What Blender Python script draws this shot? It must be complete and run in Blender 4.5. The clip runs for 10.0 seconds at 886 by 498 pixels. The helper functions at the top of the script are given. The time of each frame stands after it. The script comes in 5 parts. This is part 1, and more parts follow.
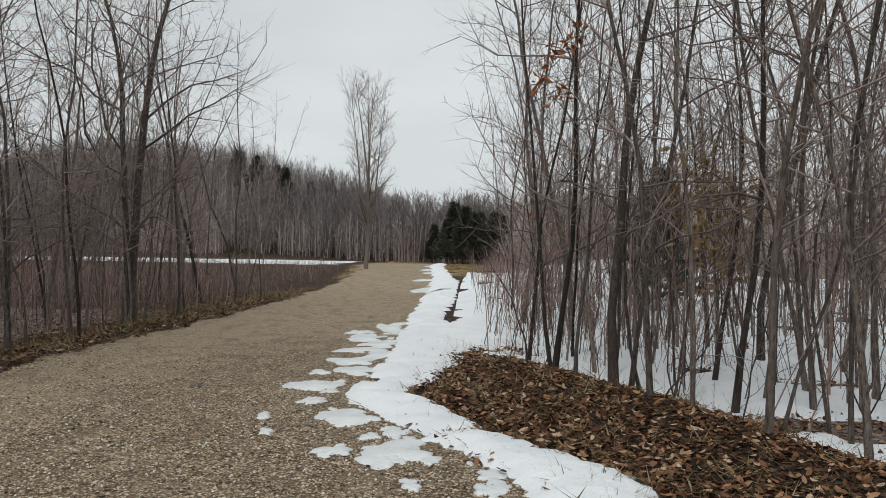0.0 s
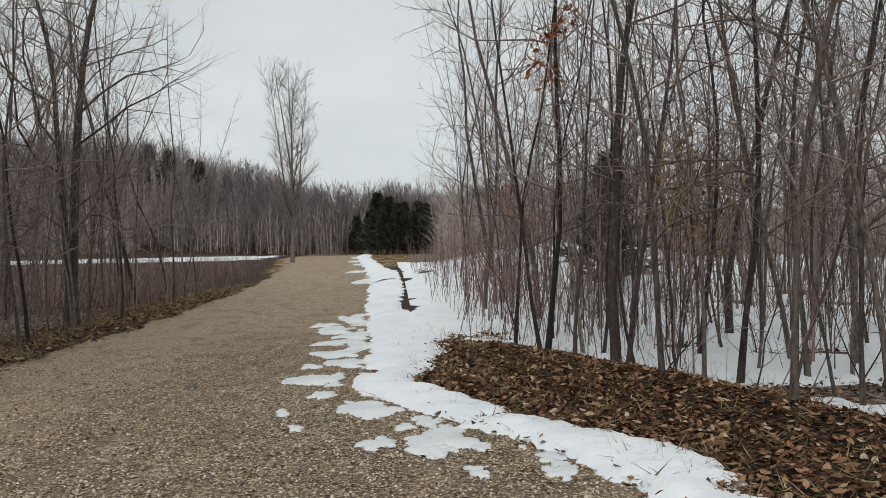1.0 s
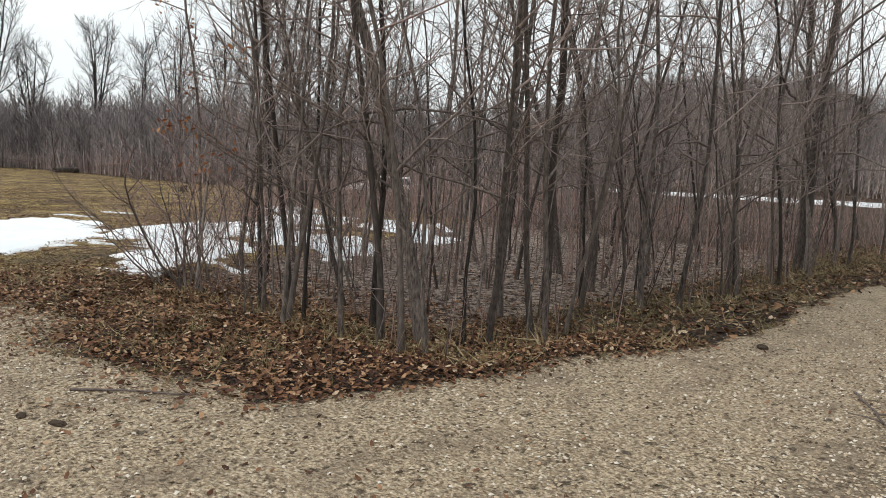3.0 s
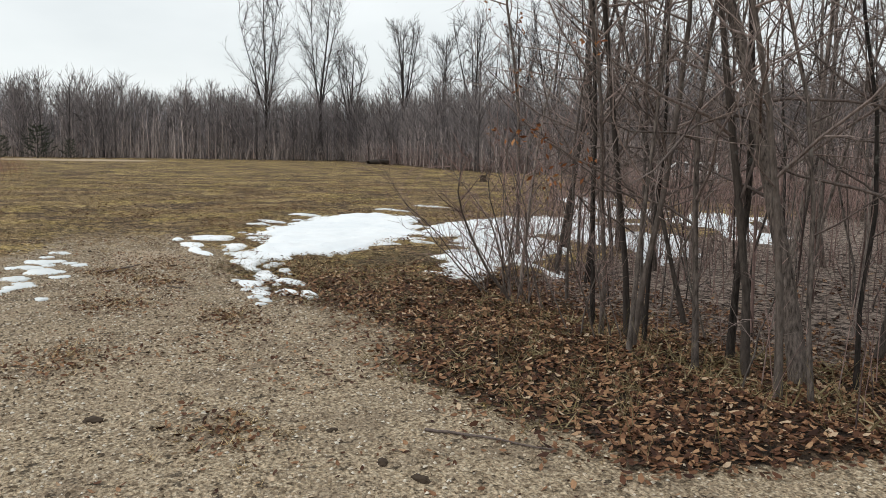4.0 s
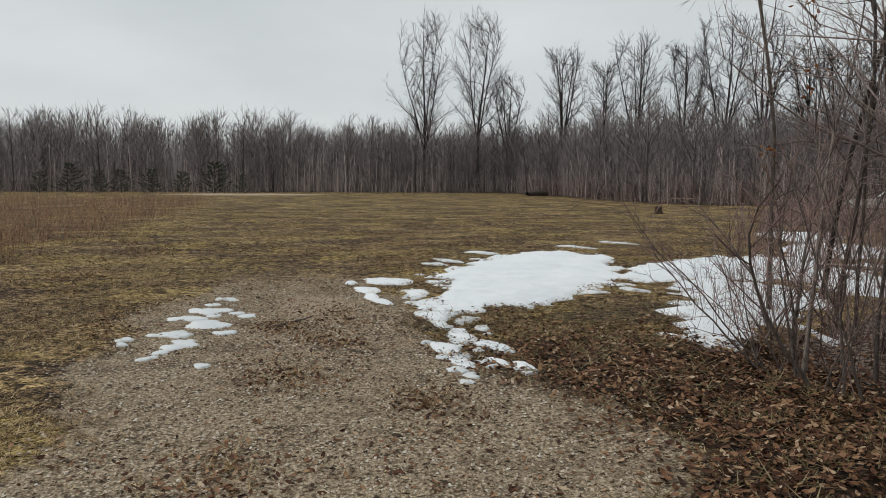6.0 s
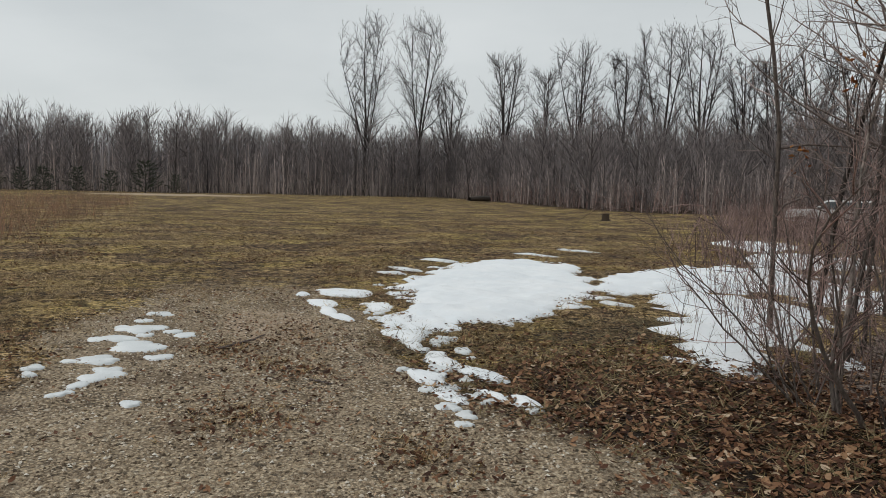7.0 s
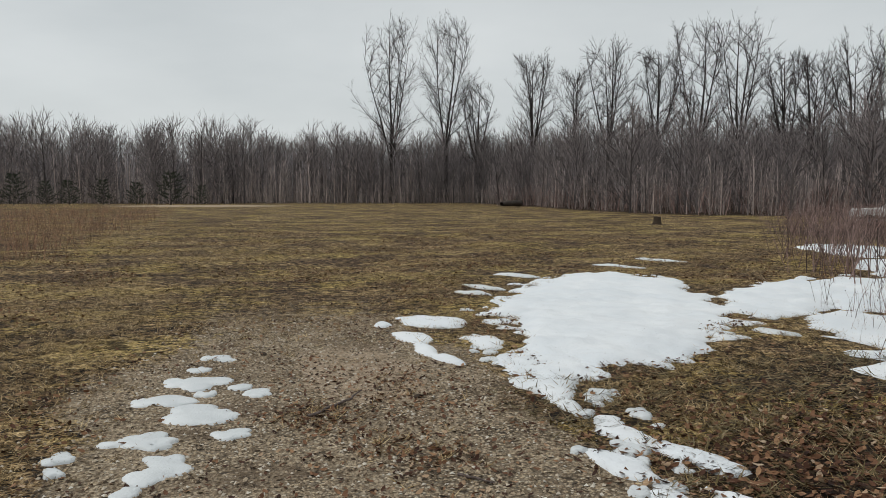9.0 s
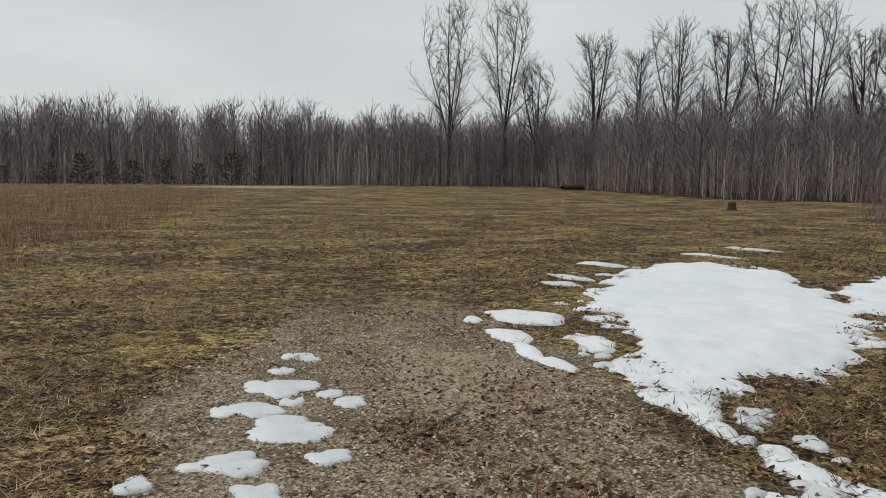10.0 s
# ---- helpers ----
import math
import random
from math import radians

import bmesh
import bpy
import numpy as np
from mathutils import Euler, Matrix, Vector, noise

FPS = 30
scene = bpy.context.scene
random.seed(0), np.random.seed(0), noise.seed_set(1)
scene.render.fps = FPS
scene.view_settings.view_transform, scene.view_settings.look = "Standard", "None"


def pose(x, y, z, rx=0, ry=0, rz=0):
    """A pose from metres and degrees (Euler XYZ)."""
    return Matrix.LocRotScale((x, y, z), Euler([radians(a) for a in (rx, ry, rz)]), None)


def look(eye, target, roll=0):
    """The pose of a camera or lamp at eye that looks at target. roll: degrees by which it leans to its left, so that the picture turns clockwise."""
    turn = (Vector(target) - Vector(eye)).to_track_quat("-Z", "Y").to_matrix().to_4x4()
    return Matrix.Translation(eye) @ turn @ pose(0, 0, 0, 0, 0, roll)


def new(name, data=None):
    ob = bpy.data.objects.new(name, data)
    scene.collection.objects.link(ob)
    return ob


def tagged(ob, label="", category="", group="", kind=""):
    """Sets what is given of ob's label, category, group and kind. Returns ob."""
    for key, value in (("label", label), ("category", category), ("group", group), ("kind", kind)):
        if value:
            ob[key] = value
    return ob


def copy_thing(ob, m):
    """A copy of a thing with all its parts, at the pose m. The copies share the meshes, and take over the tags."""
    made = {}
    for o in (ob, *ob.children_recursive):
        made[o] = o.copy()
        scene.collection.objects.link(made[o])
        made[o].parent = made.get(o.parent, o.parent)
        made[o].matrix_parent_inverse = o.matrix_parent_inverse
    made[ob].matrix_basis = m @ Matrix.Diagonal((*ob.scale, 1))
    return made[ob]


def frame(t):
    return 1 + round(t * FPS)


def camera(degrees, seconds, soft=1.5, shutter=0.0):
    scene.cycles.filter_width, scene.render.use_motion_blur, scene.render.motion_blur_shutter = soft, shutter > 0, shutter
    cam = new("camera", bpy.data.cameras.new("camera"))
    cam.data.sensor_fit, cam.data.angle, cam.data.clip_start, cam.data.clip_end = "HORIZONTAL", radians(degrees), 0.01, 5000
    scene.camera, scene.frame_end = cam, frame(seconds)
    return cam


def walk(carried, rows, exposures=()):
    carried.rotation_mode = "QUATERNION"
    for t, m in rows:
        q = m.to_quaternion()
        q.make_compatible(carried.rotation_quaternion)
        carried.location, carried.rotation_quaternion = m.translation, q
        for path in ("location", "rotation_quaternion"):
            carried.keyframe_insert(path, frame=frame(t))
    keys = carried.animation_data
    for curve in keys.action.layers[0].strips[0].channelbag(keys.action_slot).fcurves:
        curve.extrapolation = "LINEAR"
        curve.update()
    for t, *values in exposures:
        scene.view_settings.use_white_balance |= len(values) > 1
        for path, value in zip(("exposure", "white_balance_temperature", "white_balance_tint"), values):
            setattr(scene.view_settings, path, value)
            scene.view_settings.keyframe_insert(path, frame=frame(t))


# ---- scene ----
cam = camera(60.4, 10.0, soft=0.5)
PATH = [
    (0, (0.539, -0.166, 1.662), (0.457, 1.832, 1.684), 0.9),
    (0.3, (0.227, -0.128, 1.648), (0.201, 1.872, 1.668), 0.1),
    (0.5, (0.013, -0.102, 1.643), (0.061, 1.898, 1.654), -0.7),
    (1, (-0.489, -0.064, 1.623), (-0.352, 1.931, 1.618), -1.2),
    (1.1, (-0.613, -0.062, 1.622), (-0.474, 1.933, 1.605), -1.4),
    (1.5, (-1.169, -0.068, 1.615), (-1.3, 1.927, 1.548), -0.5),
    (2, (-1.837, -0.063, 1.561), (-2.417, 1.848, 1.457), 0.2),
    (2.3, (-2.185, -0.057, 1.555), (-2.973, 1.775, 1.403), 0.9),
    (2.5, (-2.417, -0.034, 1.56), (-3.36, 1.722, 1.399), 1.1),
    (2.7, (-2.656, 0.006, 1.572), (-3.743, 1.677, 1.408), 2.0),
    (3.8, (-3.891, 0.183, 1.817), (-5.59, 1.203, 1.552), 1.7),
    (4, (-4.11, 0.195, 1.818), (-5.86, 1.127, 1.559), 1.3),
    (4.5, (-4.608, 0.141, 1.83), (-6.474, 0.816, 1.581), 0.7),
    (5, (-5.152, 0.152, 1.833), (-7.06, 0.714, 1.621), 0.0),
    (5.2, (-5.384, 0.177, 1.813), (-7.297, 0.723, 1.611), -0.0),
    (6.3, (-6.923, 0.362, 1.744), (-8.82, 0.975, 1.583), 1.1),
    (6.5, (-7.185, 0.371, 1.719), (-9.054, 1.061, 1.555), 1.7),
    (7, (-7.787, 0.29, 1.716), (-9.642, 1.017, 1.547), 1.5),
    (7.5, (-8.39, 0.211, 1.72), (-10.241, 0.95, 1.562), 1.7),
    (8, (-9.002, 0.171, 1.7), (-10.855, 0.91, 1.549), 1.8),
    (8.5, (-9.561, 0.066, 1.697), (-11.428, 0.765, 1.528), 0.2),
    (9, (-10.115, 0.026, 1.682), (-11.991, 0.702, 1.527), 0.3),
    (9.5, (-10.641, -0.054, 1.671), (-12.562, 0.481, 1.521), 0.4),
    (10, (-11.101, -0.145, 1.662), (-13.016, 0.397, 1.461), 0.7),
]
walk(cam, [(t, look(eye, target, roll)) for t, eye, target, roll in PATH],
     exposures=[(0, 0.0), (1.2, -0.02), (2.0, 0.16), (2.5, 0.56), (4.0, 0.37), (5.0, 0.04), (6.5, -0.1), (8.0, -0.12), (10, -0.12)])

# ---------------------------------------------------------------- world, sun
def node(nt, kind, **sets):
    n = nt.nodes.new(kind)
    for k, v in sets.items():
        n.inputs[k.replace("_", " ")].default_value = v
    return n


def make_world():
    w = bpy.data.worlds.new("overcast_sky")
    scene.world = w
    w.use_nodes = True
    nt = w.node_tree
    bg = nt.nodes["Background"]
    sky = nt.nodes.new("ShaderNodeTexSky")
    sky.sky_type, sky.sun_disc = "NISHITA", False
    sky.sun_elevation, sky.sun_rotation = radians(38), radians(200)
    skyk = nt.nodes.new("ShaderNodeMix")
    skyk.data_type, skyk.blend_type = "RGBA", "MULTIPLY"
    skyk.inputs[0].default_value = 1
    skyk.inputs[7].default_value = (0.12, 0.12, 0.12, 1)
    nt.links.new(sky.outputs[0], skyk.inputs[6])
    co = nt.nodes.new("ShaderNodeTexCoord")
    mp = nt.nodes.new("ShaderNodeMapping")
    mp.inputs["Scale"].default_value = (1, 1, 3.2)
    nt.links.new(co.outputs["Generated"], mp.inputs[0])
    nz = node(nt, "ShaderNodeTexNoise", Scale=2.2, Detail=5.0, Roughness=0.5)
    nt.links.new(mp.outputs[0], nz.inputs[0])
    ramp = nt.nodes.new("ShaderNodeValToRGB")
    e = ramp.color_ramp.elements
    e[0].position, e[0].color = 0.32, (0.612, 0.65, 0.66, 1)
    e[1].position, e[1].color = 0.68, (0.747, 0.78, 0.784, 1)
    nt.links.new(nz.outputs[0], ramp.inputs[0])
    mix = nt.nodes.new("ShaderNodeMix")
    mix.data_type = "RGBA"
    mix.inputs[0].default_value = 0.94
    nt.links.new(skyk.outputs[2], mix.inputs[6])
    nt.links.new(ramp.outputs[0], mix.inputs[7])
    nt.links.new(mix.outputs[2], bg.inputs[0])
    bg.inputs[1].default_value = 1.0
    sun = new("sun", bpy.data.lights.new("sun", "SUN"))
    sun.data.energy, sun.data.angle, sun.data.color = 0.9, radians(30), (1, 0.97, 0.93)
    sun.matrix_world = look((0, 0, 40), (14, 30, 0))


make_world()


# ---------------------------------------------------------------- noise and ground shape
def hash2(i, j, seed):
    n = (i * 374761393 + j * 668265263 + seed * 974711) & 0xFFFFFFFF
    n = ((n ^ (n >> 13)) * 1274126177) & 0xFFFFFFFF
    return ((n ^ (n >> 16)) & 0xFFFF) / 65535.0


def vnoise(x, y, seed=0):
    x, y = np.asarray(x, float), np.asarray(y, float)
    i, j = np.floor(x).astype(np.int64), np.floor(y).astype(np.int64)
    u, v = x - i, y - j
    u, v = u * u * (3 - 2 * u), v * v * (3 - 2 * v)
    a, b = hash2(i, j, seed), hash2(i + 1, j, seed)
    c, d = hash2(i, j + 1, seed), hash2(i + 1, j + 1, seed)
    return a + (b - a) * u + (c - a) * v + (a - b - c + d) * u * v


def fbm(x, y, seed=0, octaves=3):
    t, a, k = 0, 0.5, 1
    for o in range(octaves):
        t = t + a * vnoise(np.asarray(x) * k, np.asarray(y) * k, seed + o * 17)
        a, k = a / 2, k * 2.03
    return t / (1 - 0.5 ** octaves)


def ss(a, b, x):
    t = np.clip((np.asarray(x, float) - a) / (b - a), 0, 1)
    return t * t * (3 - 2 * t)


def road_bend(y):
    return -0.0011 * np.clip(np.asarray(y, float) - 8, 0, 70) ** 2


def road_left(y):
    return -5.95 + road_bend(y) - 0.27 * np.clip(8 - np.asarray(y, float), 0, 6)


def road_right(y):
    y = np.asarray(y, float)
    return -0.75 + 0.55 * road_bend(y) + 0.55 * np.clip(8.6 - y, 0, 3) + 0.27 * np.clip(5.6 - y, 0, 8)


def gravel_mask(x, y):
    """1 on the gravel of road and driveway, 0 off it, soft over about half a metre."""
    w = 0.35 * (fbm(x * 0.6, y * 0.6, 3) - 0.5) * 2
    r = np.minimum(x - road_left(y), road_right(y) - x) + w
    r = np.minimum(r, 97 - y)
    south = -0.75 - 0.50 * np.clip(x + 12.3, 0, 6) ** 1.6 + 0.10 * np.clip(-x - 13, 0, 9)
    north = 2.95 + 0.20 * np.clip(x + 9.5, 0, 3) + 0.03 * np.clip(-x - 12, 0, 9)
    d = np.minimum(np.minimum(y - south, north - y) + 2.2 * w + 0.9 * (fbm(x * 0.25, y * 0.25, 13) - 0.5), np.minimum(x + 24, -5 - x) * 0.4)
    return np.maximum(ss(-0.25, 0.3, r), ss(-0.5, 0.7, d))


def west_woods(x, y):
    """Left-hand roadside woods: 1 inside."""
    edge = np.minimum(-7.0 + road_bend(y) - x, y - 4.9 - 0.10 * np.clip(-x - 8, 0, 5))
    edge = np.minimum(edge, x + 13.4 + 0.45 * np.clip(y - 6, 0, 60))
    return ss(-0.4, 0.6, np.minimum(edge, 42 - y))


def east_woods(x, y):
    d = ((x - 2.1) * 3.7 + (y - 9.4) * 1.6) / 4.03
    d = np.where(y > 10.5, np.minimum(d, x - 1.2), d)
    return ss(-0.3, 0.5, d) * ss(4, 5, y)


def far_woods(x, y):
    """Woods that close the clearing: 1 inside."""
    x, y = np.asarray(x, float), np.asarray(y, float)
    w = np.maximum(-97 - x, -x * 0.0 + y - 108)
    w = np.maximum(w, np.minimum(-34 - x, y - (31 + 0.1 * np.clip(-x - 50, 0, 60) + 15 * ss(-57, -45, x))))
    return ss(-3, 3, w + 4 * (fbm(x * 0.08, y * 0.08, 31) - 0.5))


def gz(x, y):
    x, y = np.asarray(x, float), np.asarray(y, float)
    z = 0.85 * ss(30, 95, y)
    z = z + (3 + 9 * fbm(x * 0.022, y * 0.022, 71)) * ss(112, 215, np.hypot(x + 8, y - 2))
    z = z + 11.5 * ss(-6, -44, x) * ss(107, 129, y) * ss(-100, -72, x)
    z = z + 1.7 * np.exp(-((x - 8) / 5) ** 2 / 2 - ((y - 36) / 8) ** 2 / 2)
    z = z - 0.12 * np.exp(-((x + 38.6) / 9) ** 2 - ((y - 34.9) / 9) ** 2)
    berm = ((x - 2.1) * 3.7 + (y - 9.4) * 1.6) / 4.03 + 0.25
    z = z + 0.13 * np.exp(-(berm / 0.6) ** 2) * ss(4, 5.5, y) * ss(13, 10.5, y)
    off = 1 - gravel_mask(x, y)
    z = z - 0.16 * ss(0.2, 1, west_woods(x, y)) - 0.06 * ss(0.2, 1, east_woods(x, y))
    z = z + off * (0.10 * (fbm(x * 0.35, y * 0.35, 7) - 0.5) + 0.05 * (fbm(x * 1.7, y * 1.7, 9) - 0.5) + 0.02)
    return z + 0.012 * (fbm(x * 2, y * 2, 11) - 0.5)


# ---------------------------------------------------------------- materials
def mat(name, rough=0.8):
    m = bpy.data.materials.new(name)
    m.use_nodes = True
    b = m.node_tree.nodes["Principled BSDF"]
    b.inputs["Roughness"].default_value = rough
    b.inputs["Specular IOR Level"].default_value = 0.25
    return m, m.node_tree, b


def ramp_of(nt, source, stops, interp="LINEAR"):
    r = nt.nodes.new("ShaderNodeValToRGB")
    r.color_ramp.interpolation = interp
    e = r.color_ramp.elements
    while len(e) < len(stops):
        e.new(0.5)
    for el, (p, c) in zip(e, stops):
        el.position, el.color = p, (*c, 1)
    nt.links.new(source, r.inputs[0])
    return r.outputs[0]


def mixc(nt, fac, a, b, blend="MIX"):
    n = nt.nodes.new("ShaderNodeMix")
    n.data_type, n.blend_type = "RGBA", blend
    for s, v in ((0, fac), (6, a), (7, b)):
        if isinstance(v, (int, float)):
            n.inputs[s].default_value = v
        elif isinstance(v, tuple):
            n.inputs[s].default_value = (*v, 1)
        else:
            nt.links.new(v, n.inputs[s])
    return n.outputs[2]


def mathn(nt, op, a, b=0.0, c=0.0):
    n = nt.nodes.new("ShaderNodeMath")
    n.operation = op
    for s, v in ((0, a), (1, b), (2, c)):
        if isinstance(v, (int, float)):
            n.inputs[s].default_value = v
        else:
            nt.links.new(v, n.inputs[s])
    return n.outputs[0]


def place(nt, scale=(1, 1, 1), turn=0.0):
    co = nt.nodes.new("ShaderNodeTexCoord")
    mp = nt.nodes.new("ShaderNodeMapping")
    mp.vector_type = "TEXTURE" if turn else "POINT"
    if turn:
        scale = tuple(1 / v for v in scale)
        mp.inputs["Rotation"].default_value = (0, 0, radians(turn))
    mp.inputs["Scale"].default_value = scale
    nt.links.new(co.outputs["Object"], mp.inputs[0])
    return mp.outputs[0]


def noise_of(nt, vec, scale, detail=4.0, rough=0.6):
    n = node(nt, "ShaderNodeTexNoise", Scale=scale, Detail=detail, Roughness=rough)
    nt.links.new(vec, n.inputs[0])
    return n.outputs[0]


def vor(nt, vec, scale, rand=1.0):
    n = node(nt, "ShaderNodeTexVoronoi", Scale=scale, Randomness=rand)
    nt.links.new(vec, n.inputs[0])
    return n.outputs[0], n.outputs[1]


def bump(nt, b, height, dist, strength=1.0):
    n = nt.nodes.new("ShaderNodeBump")
    n.inputs["Strength"].default_value = strength
    n.inputs["Distance"].default_value = dist
    nt.links.new(height, n.inputs["Height"])
    nt.links.new(n.outputs[0], b.inputs["Normal"])


def attr(nt, name):
    n = nt.nodes.new("ShaderNodeAttribute")
    n.attribute_name = name
    return n.outputs["Fac"]


def grey(nt, colour):
    n = nt.nodes.new("ShaderNodeSeparateColor")
    nt.links.new(colour, n.inputs[0])
    return n.outputs[0]


def ground_material():
    m, nt, b = mat("earth_gravel_grass", 0.9)
    p = place(nt)
    big, mid, fine = noise_of(nt, p, 0.35, 4), noise_of(nt, p, 2.3, 5), noise_of(nt, p, 28, 4)
    # gravel: single stones in a tan dust
    dist, cell = vor(nt, p, 42)
    dist2, cell2 = vor(nt, p, 75)
    tones = [(0, (0.02, 0.015, 0.01)), (0.2, (0.14, 0.10, 0.062)), (0.42, (0.50, 0.37, 0.225)), (0.75, (0.80, 0.62, 0.41)), (1, (1.0, 0.91, 0.74))]
    stone = mixc(nt, 0.2, ramp_of(nt, grey(nt, cell), tones), ramp_of(nt, grey(nt, cell2), tones))
    stone = mixc(nt, ramp_fac(nt, dist, 0.34, 0.62, 0.85), stone, mixc(nt, attr(nt, "drive"), (0.135, 0.10, 0.068), (0.075, 0.054, 0.036)))
    dust = ramp_of(nt, fine, [(0.38, (0.24, 0.175, 0.11)), (0.5, (0.56, 0.435, 0.295)), (0.62, (0.86, 0.70, 0.50))])
    coarse = mathn(nt, "MULTIPLY_ADD", noise_of(nt, p, 1.6, 6, 0.65), 2.4, -1.2)
    coarse = mathn(nt, "ADD", coarse, attr(nt, "coarse"))
    coarse = mathn(nt, "MINIMUM", mathn(nt, "MAXIMUM", coarse, 0.4), 1.0)
    gravel = mixc(nt, coarse, dust, stone)
    gravel = mixc(nt, ramp_fac(nt, noise_of(nt, place(nt, (1.4, 0.8, 1)), 1.5, 6, 0.6), 0.5, 0.64, 0.6), gravel, mixc(nt, attr(nt, "drive"), (0.26, 0.195, 0.135), (0.15, 0.10, 0.062)))
    bits = noise_of(nt, place(nt, (1.3, 1, 1)), 8, 4, 0.6)
    gravel = mixc(nt, ramp_fac(nt, bits, 0.58, 0.66, 0.8), gravel, (0.04, 0.029, 0.02))
    # turf: matted blades lying every way over dark soil
    ps = place(nt, (1.3, 1, 1))
    blades = noise_of(nt, place(nt, (34, 9, 1), 20), 1.0, 3, 0.6)
    for turn in (78, 140):
        blades = mathn(nt, "MAXIMUM", blades, noise_of(nt, place(nt, (34, 9, 1), turn), 1.0, 3, 0.6))
    mat_of = noise_of(nt, ps, 6, 5, 0.65)
    blades = mathn(nt, "ADD", blades, mathn(nt, "MULTIPLY_ADD", mat_of, 0.55, -0.275))
    straw = ramp_of(nt, blades, [(0.50, (0.012, 0.008, 0.004)), (0.57, (0.34, 0.21, 0.085)), (0.69, (1.0, 0.74, 0.40))])
    moss = ramp_of(nt, blades, [(0.50, (0.012, 0.010, 0.003)), (0.57, (0.32, 0.22, 0.06)), (0.69, (0.95, 0.71, 0.27))])
    dead = ramp_of(nt, blades, [(0.51, (0.010, 0.006, 0.004)), (0.61, (0.16, 0.092, 0.046)), (0.74, (0.6, 0.41, 0.24))])
    bright = ramp_of(nt, blades, [(0.46, (0.05, 0.034, 0.012)), (0.56, (0.45, 0.32, 0.11)), (0.70, (0.95, 0.72, 0.33))])
    broad = noise_of(nt, place(nt, (1.6, 0.7, 1)), 0.42, 8, 0.7)
    turf = mixc(nt, ramp_fac(nt, big, 0.42, 0.6, 1), straw, moss)
    turf = mixc(nt, ramp_fac(nt, noise_of(nt, p, 0.9, 5), 0.48, 0.6, 0.9), turf, dead)
    # dead-grass patches that also paint in the shade between turf humps
    turf = mixc(nt, ramp_fac(nt, noise_of(nt, place(nt, (1.5, 1, 1)), 1.5, 7, 0.72), 0.53, 0.6, 0.85), turf, dead)
    turf = mixc(nt, ramp_fac(nt, broad, 0.50, 0.58, 0.9), turf, dead)
    turf = mixc(nt, ramp_fac(nt, broad, 0.47, 0.39, 0.85), turf, bright)
    clump = noise_of(nt, place(nt, (1.9, 0.8, 1)), 3.4, 5, 0.6)
    turf = mixc(nt, ramp_fac(nt, clump, 0.55, 0.62, 0.75), turf, (0.028, 0.018, 0.009))
    # leaf litter
    ld, lc = vor(nt, p, 17)
    litter = ramp_of(nt, grey(nt, lc), [(0, (0.018, 0.012, 0.009)), (0.4, (0.06, 0.034, 0.02)), (0.75, (0.12, 0.068, 0.038)), (1, (0.24, 0.16, 0.10))])
    litter = mixc(nt, mathn(nt, "MULTIPLY", ld, 0.8), litter, (0.02, 0.015, 0.011))
    floor = ramp_of(nt, noise_of(nt, p, 11, 6, 0.7), [(0.42, (0.03, 0.021, 0.016)), (0.5, (0.23, 0.17, 0.14)), (0.58, (0.46, 0.37, 0.305))])

    def zone(name):
        v = mathn(nt, "ADD", attr(nt, name), mathn(nt, "MULTIPLY_ADD", noise_of(nt, p, 5.0, 5, 0.7), 1.1, -0.55))
        return ramp_fac_in(nt, v, 0.38, 0.62)
    c = mixc(nt, zone("floor"), turf, floor)
    c = mixc(nt, zone("litter"), c, litter)
    c = mixc(nt, zone("gravel"), c, gravel)
    sand = mixc(nt, ramp_fac(nt, grey(nt, cell), 0.8, 0.9, 0.5), ramp_of(nt, fine, [(0.4, (0.42, 0.315, 0.215)), (0.6, (0.66, 0.51, 0.365))]), (0.45, 0.38, 0.29))
    c = mixc(nt, zone("sand"), c, sand)
    nt.links.new(c, b.inputs["Base Color"])
    h = mathn(nt, "ADD", mathn(nt, "MULTIPLY", dist, -0.6), mathn(nt, "MULTIPLY", fine, 0.7))
    h = mathn(nt, "ADD", h, mathn(nt, "MULTIPLY", blades, 1.2))
    bump(nt, b, h, 0.05, 1.0)
    return m


def ramp_fac(nt, v, lo, hi, top):
    return mathn(nt, "MULTIPLY", ramp_fac_in(nt, v, lo, hi), top)


def ramp_fac_in(nt, v, lo, hi):
    n = nt.nodes.new("ShaderNodeMapRange")
    n.interpolation_type = "SMOOTHSTEP"
    n.inputs[1].default_value, n.inputs[2].default_value = lo, hi
    nt.links.new(v, n.inputs[0])
    return n.outputs[0]


def random_of(nt):
    return nt.nodes.new("ShaderNodeObjectInfo").outputs["Random"]


def island(nt):
    return nt.nodes.new("ShaderNodeNewGeometry").outputs["Random Per Island"]


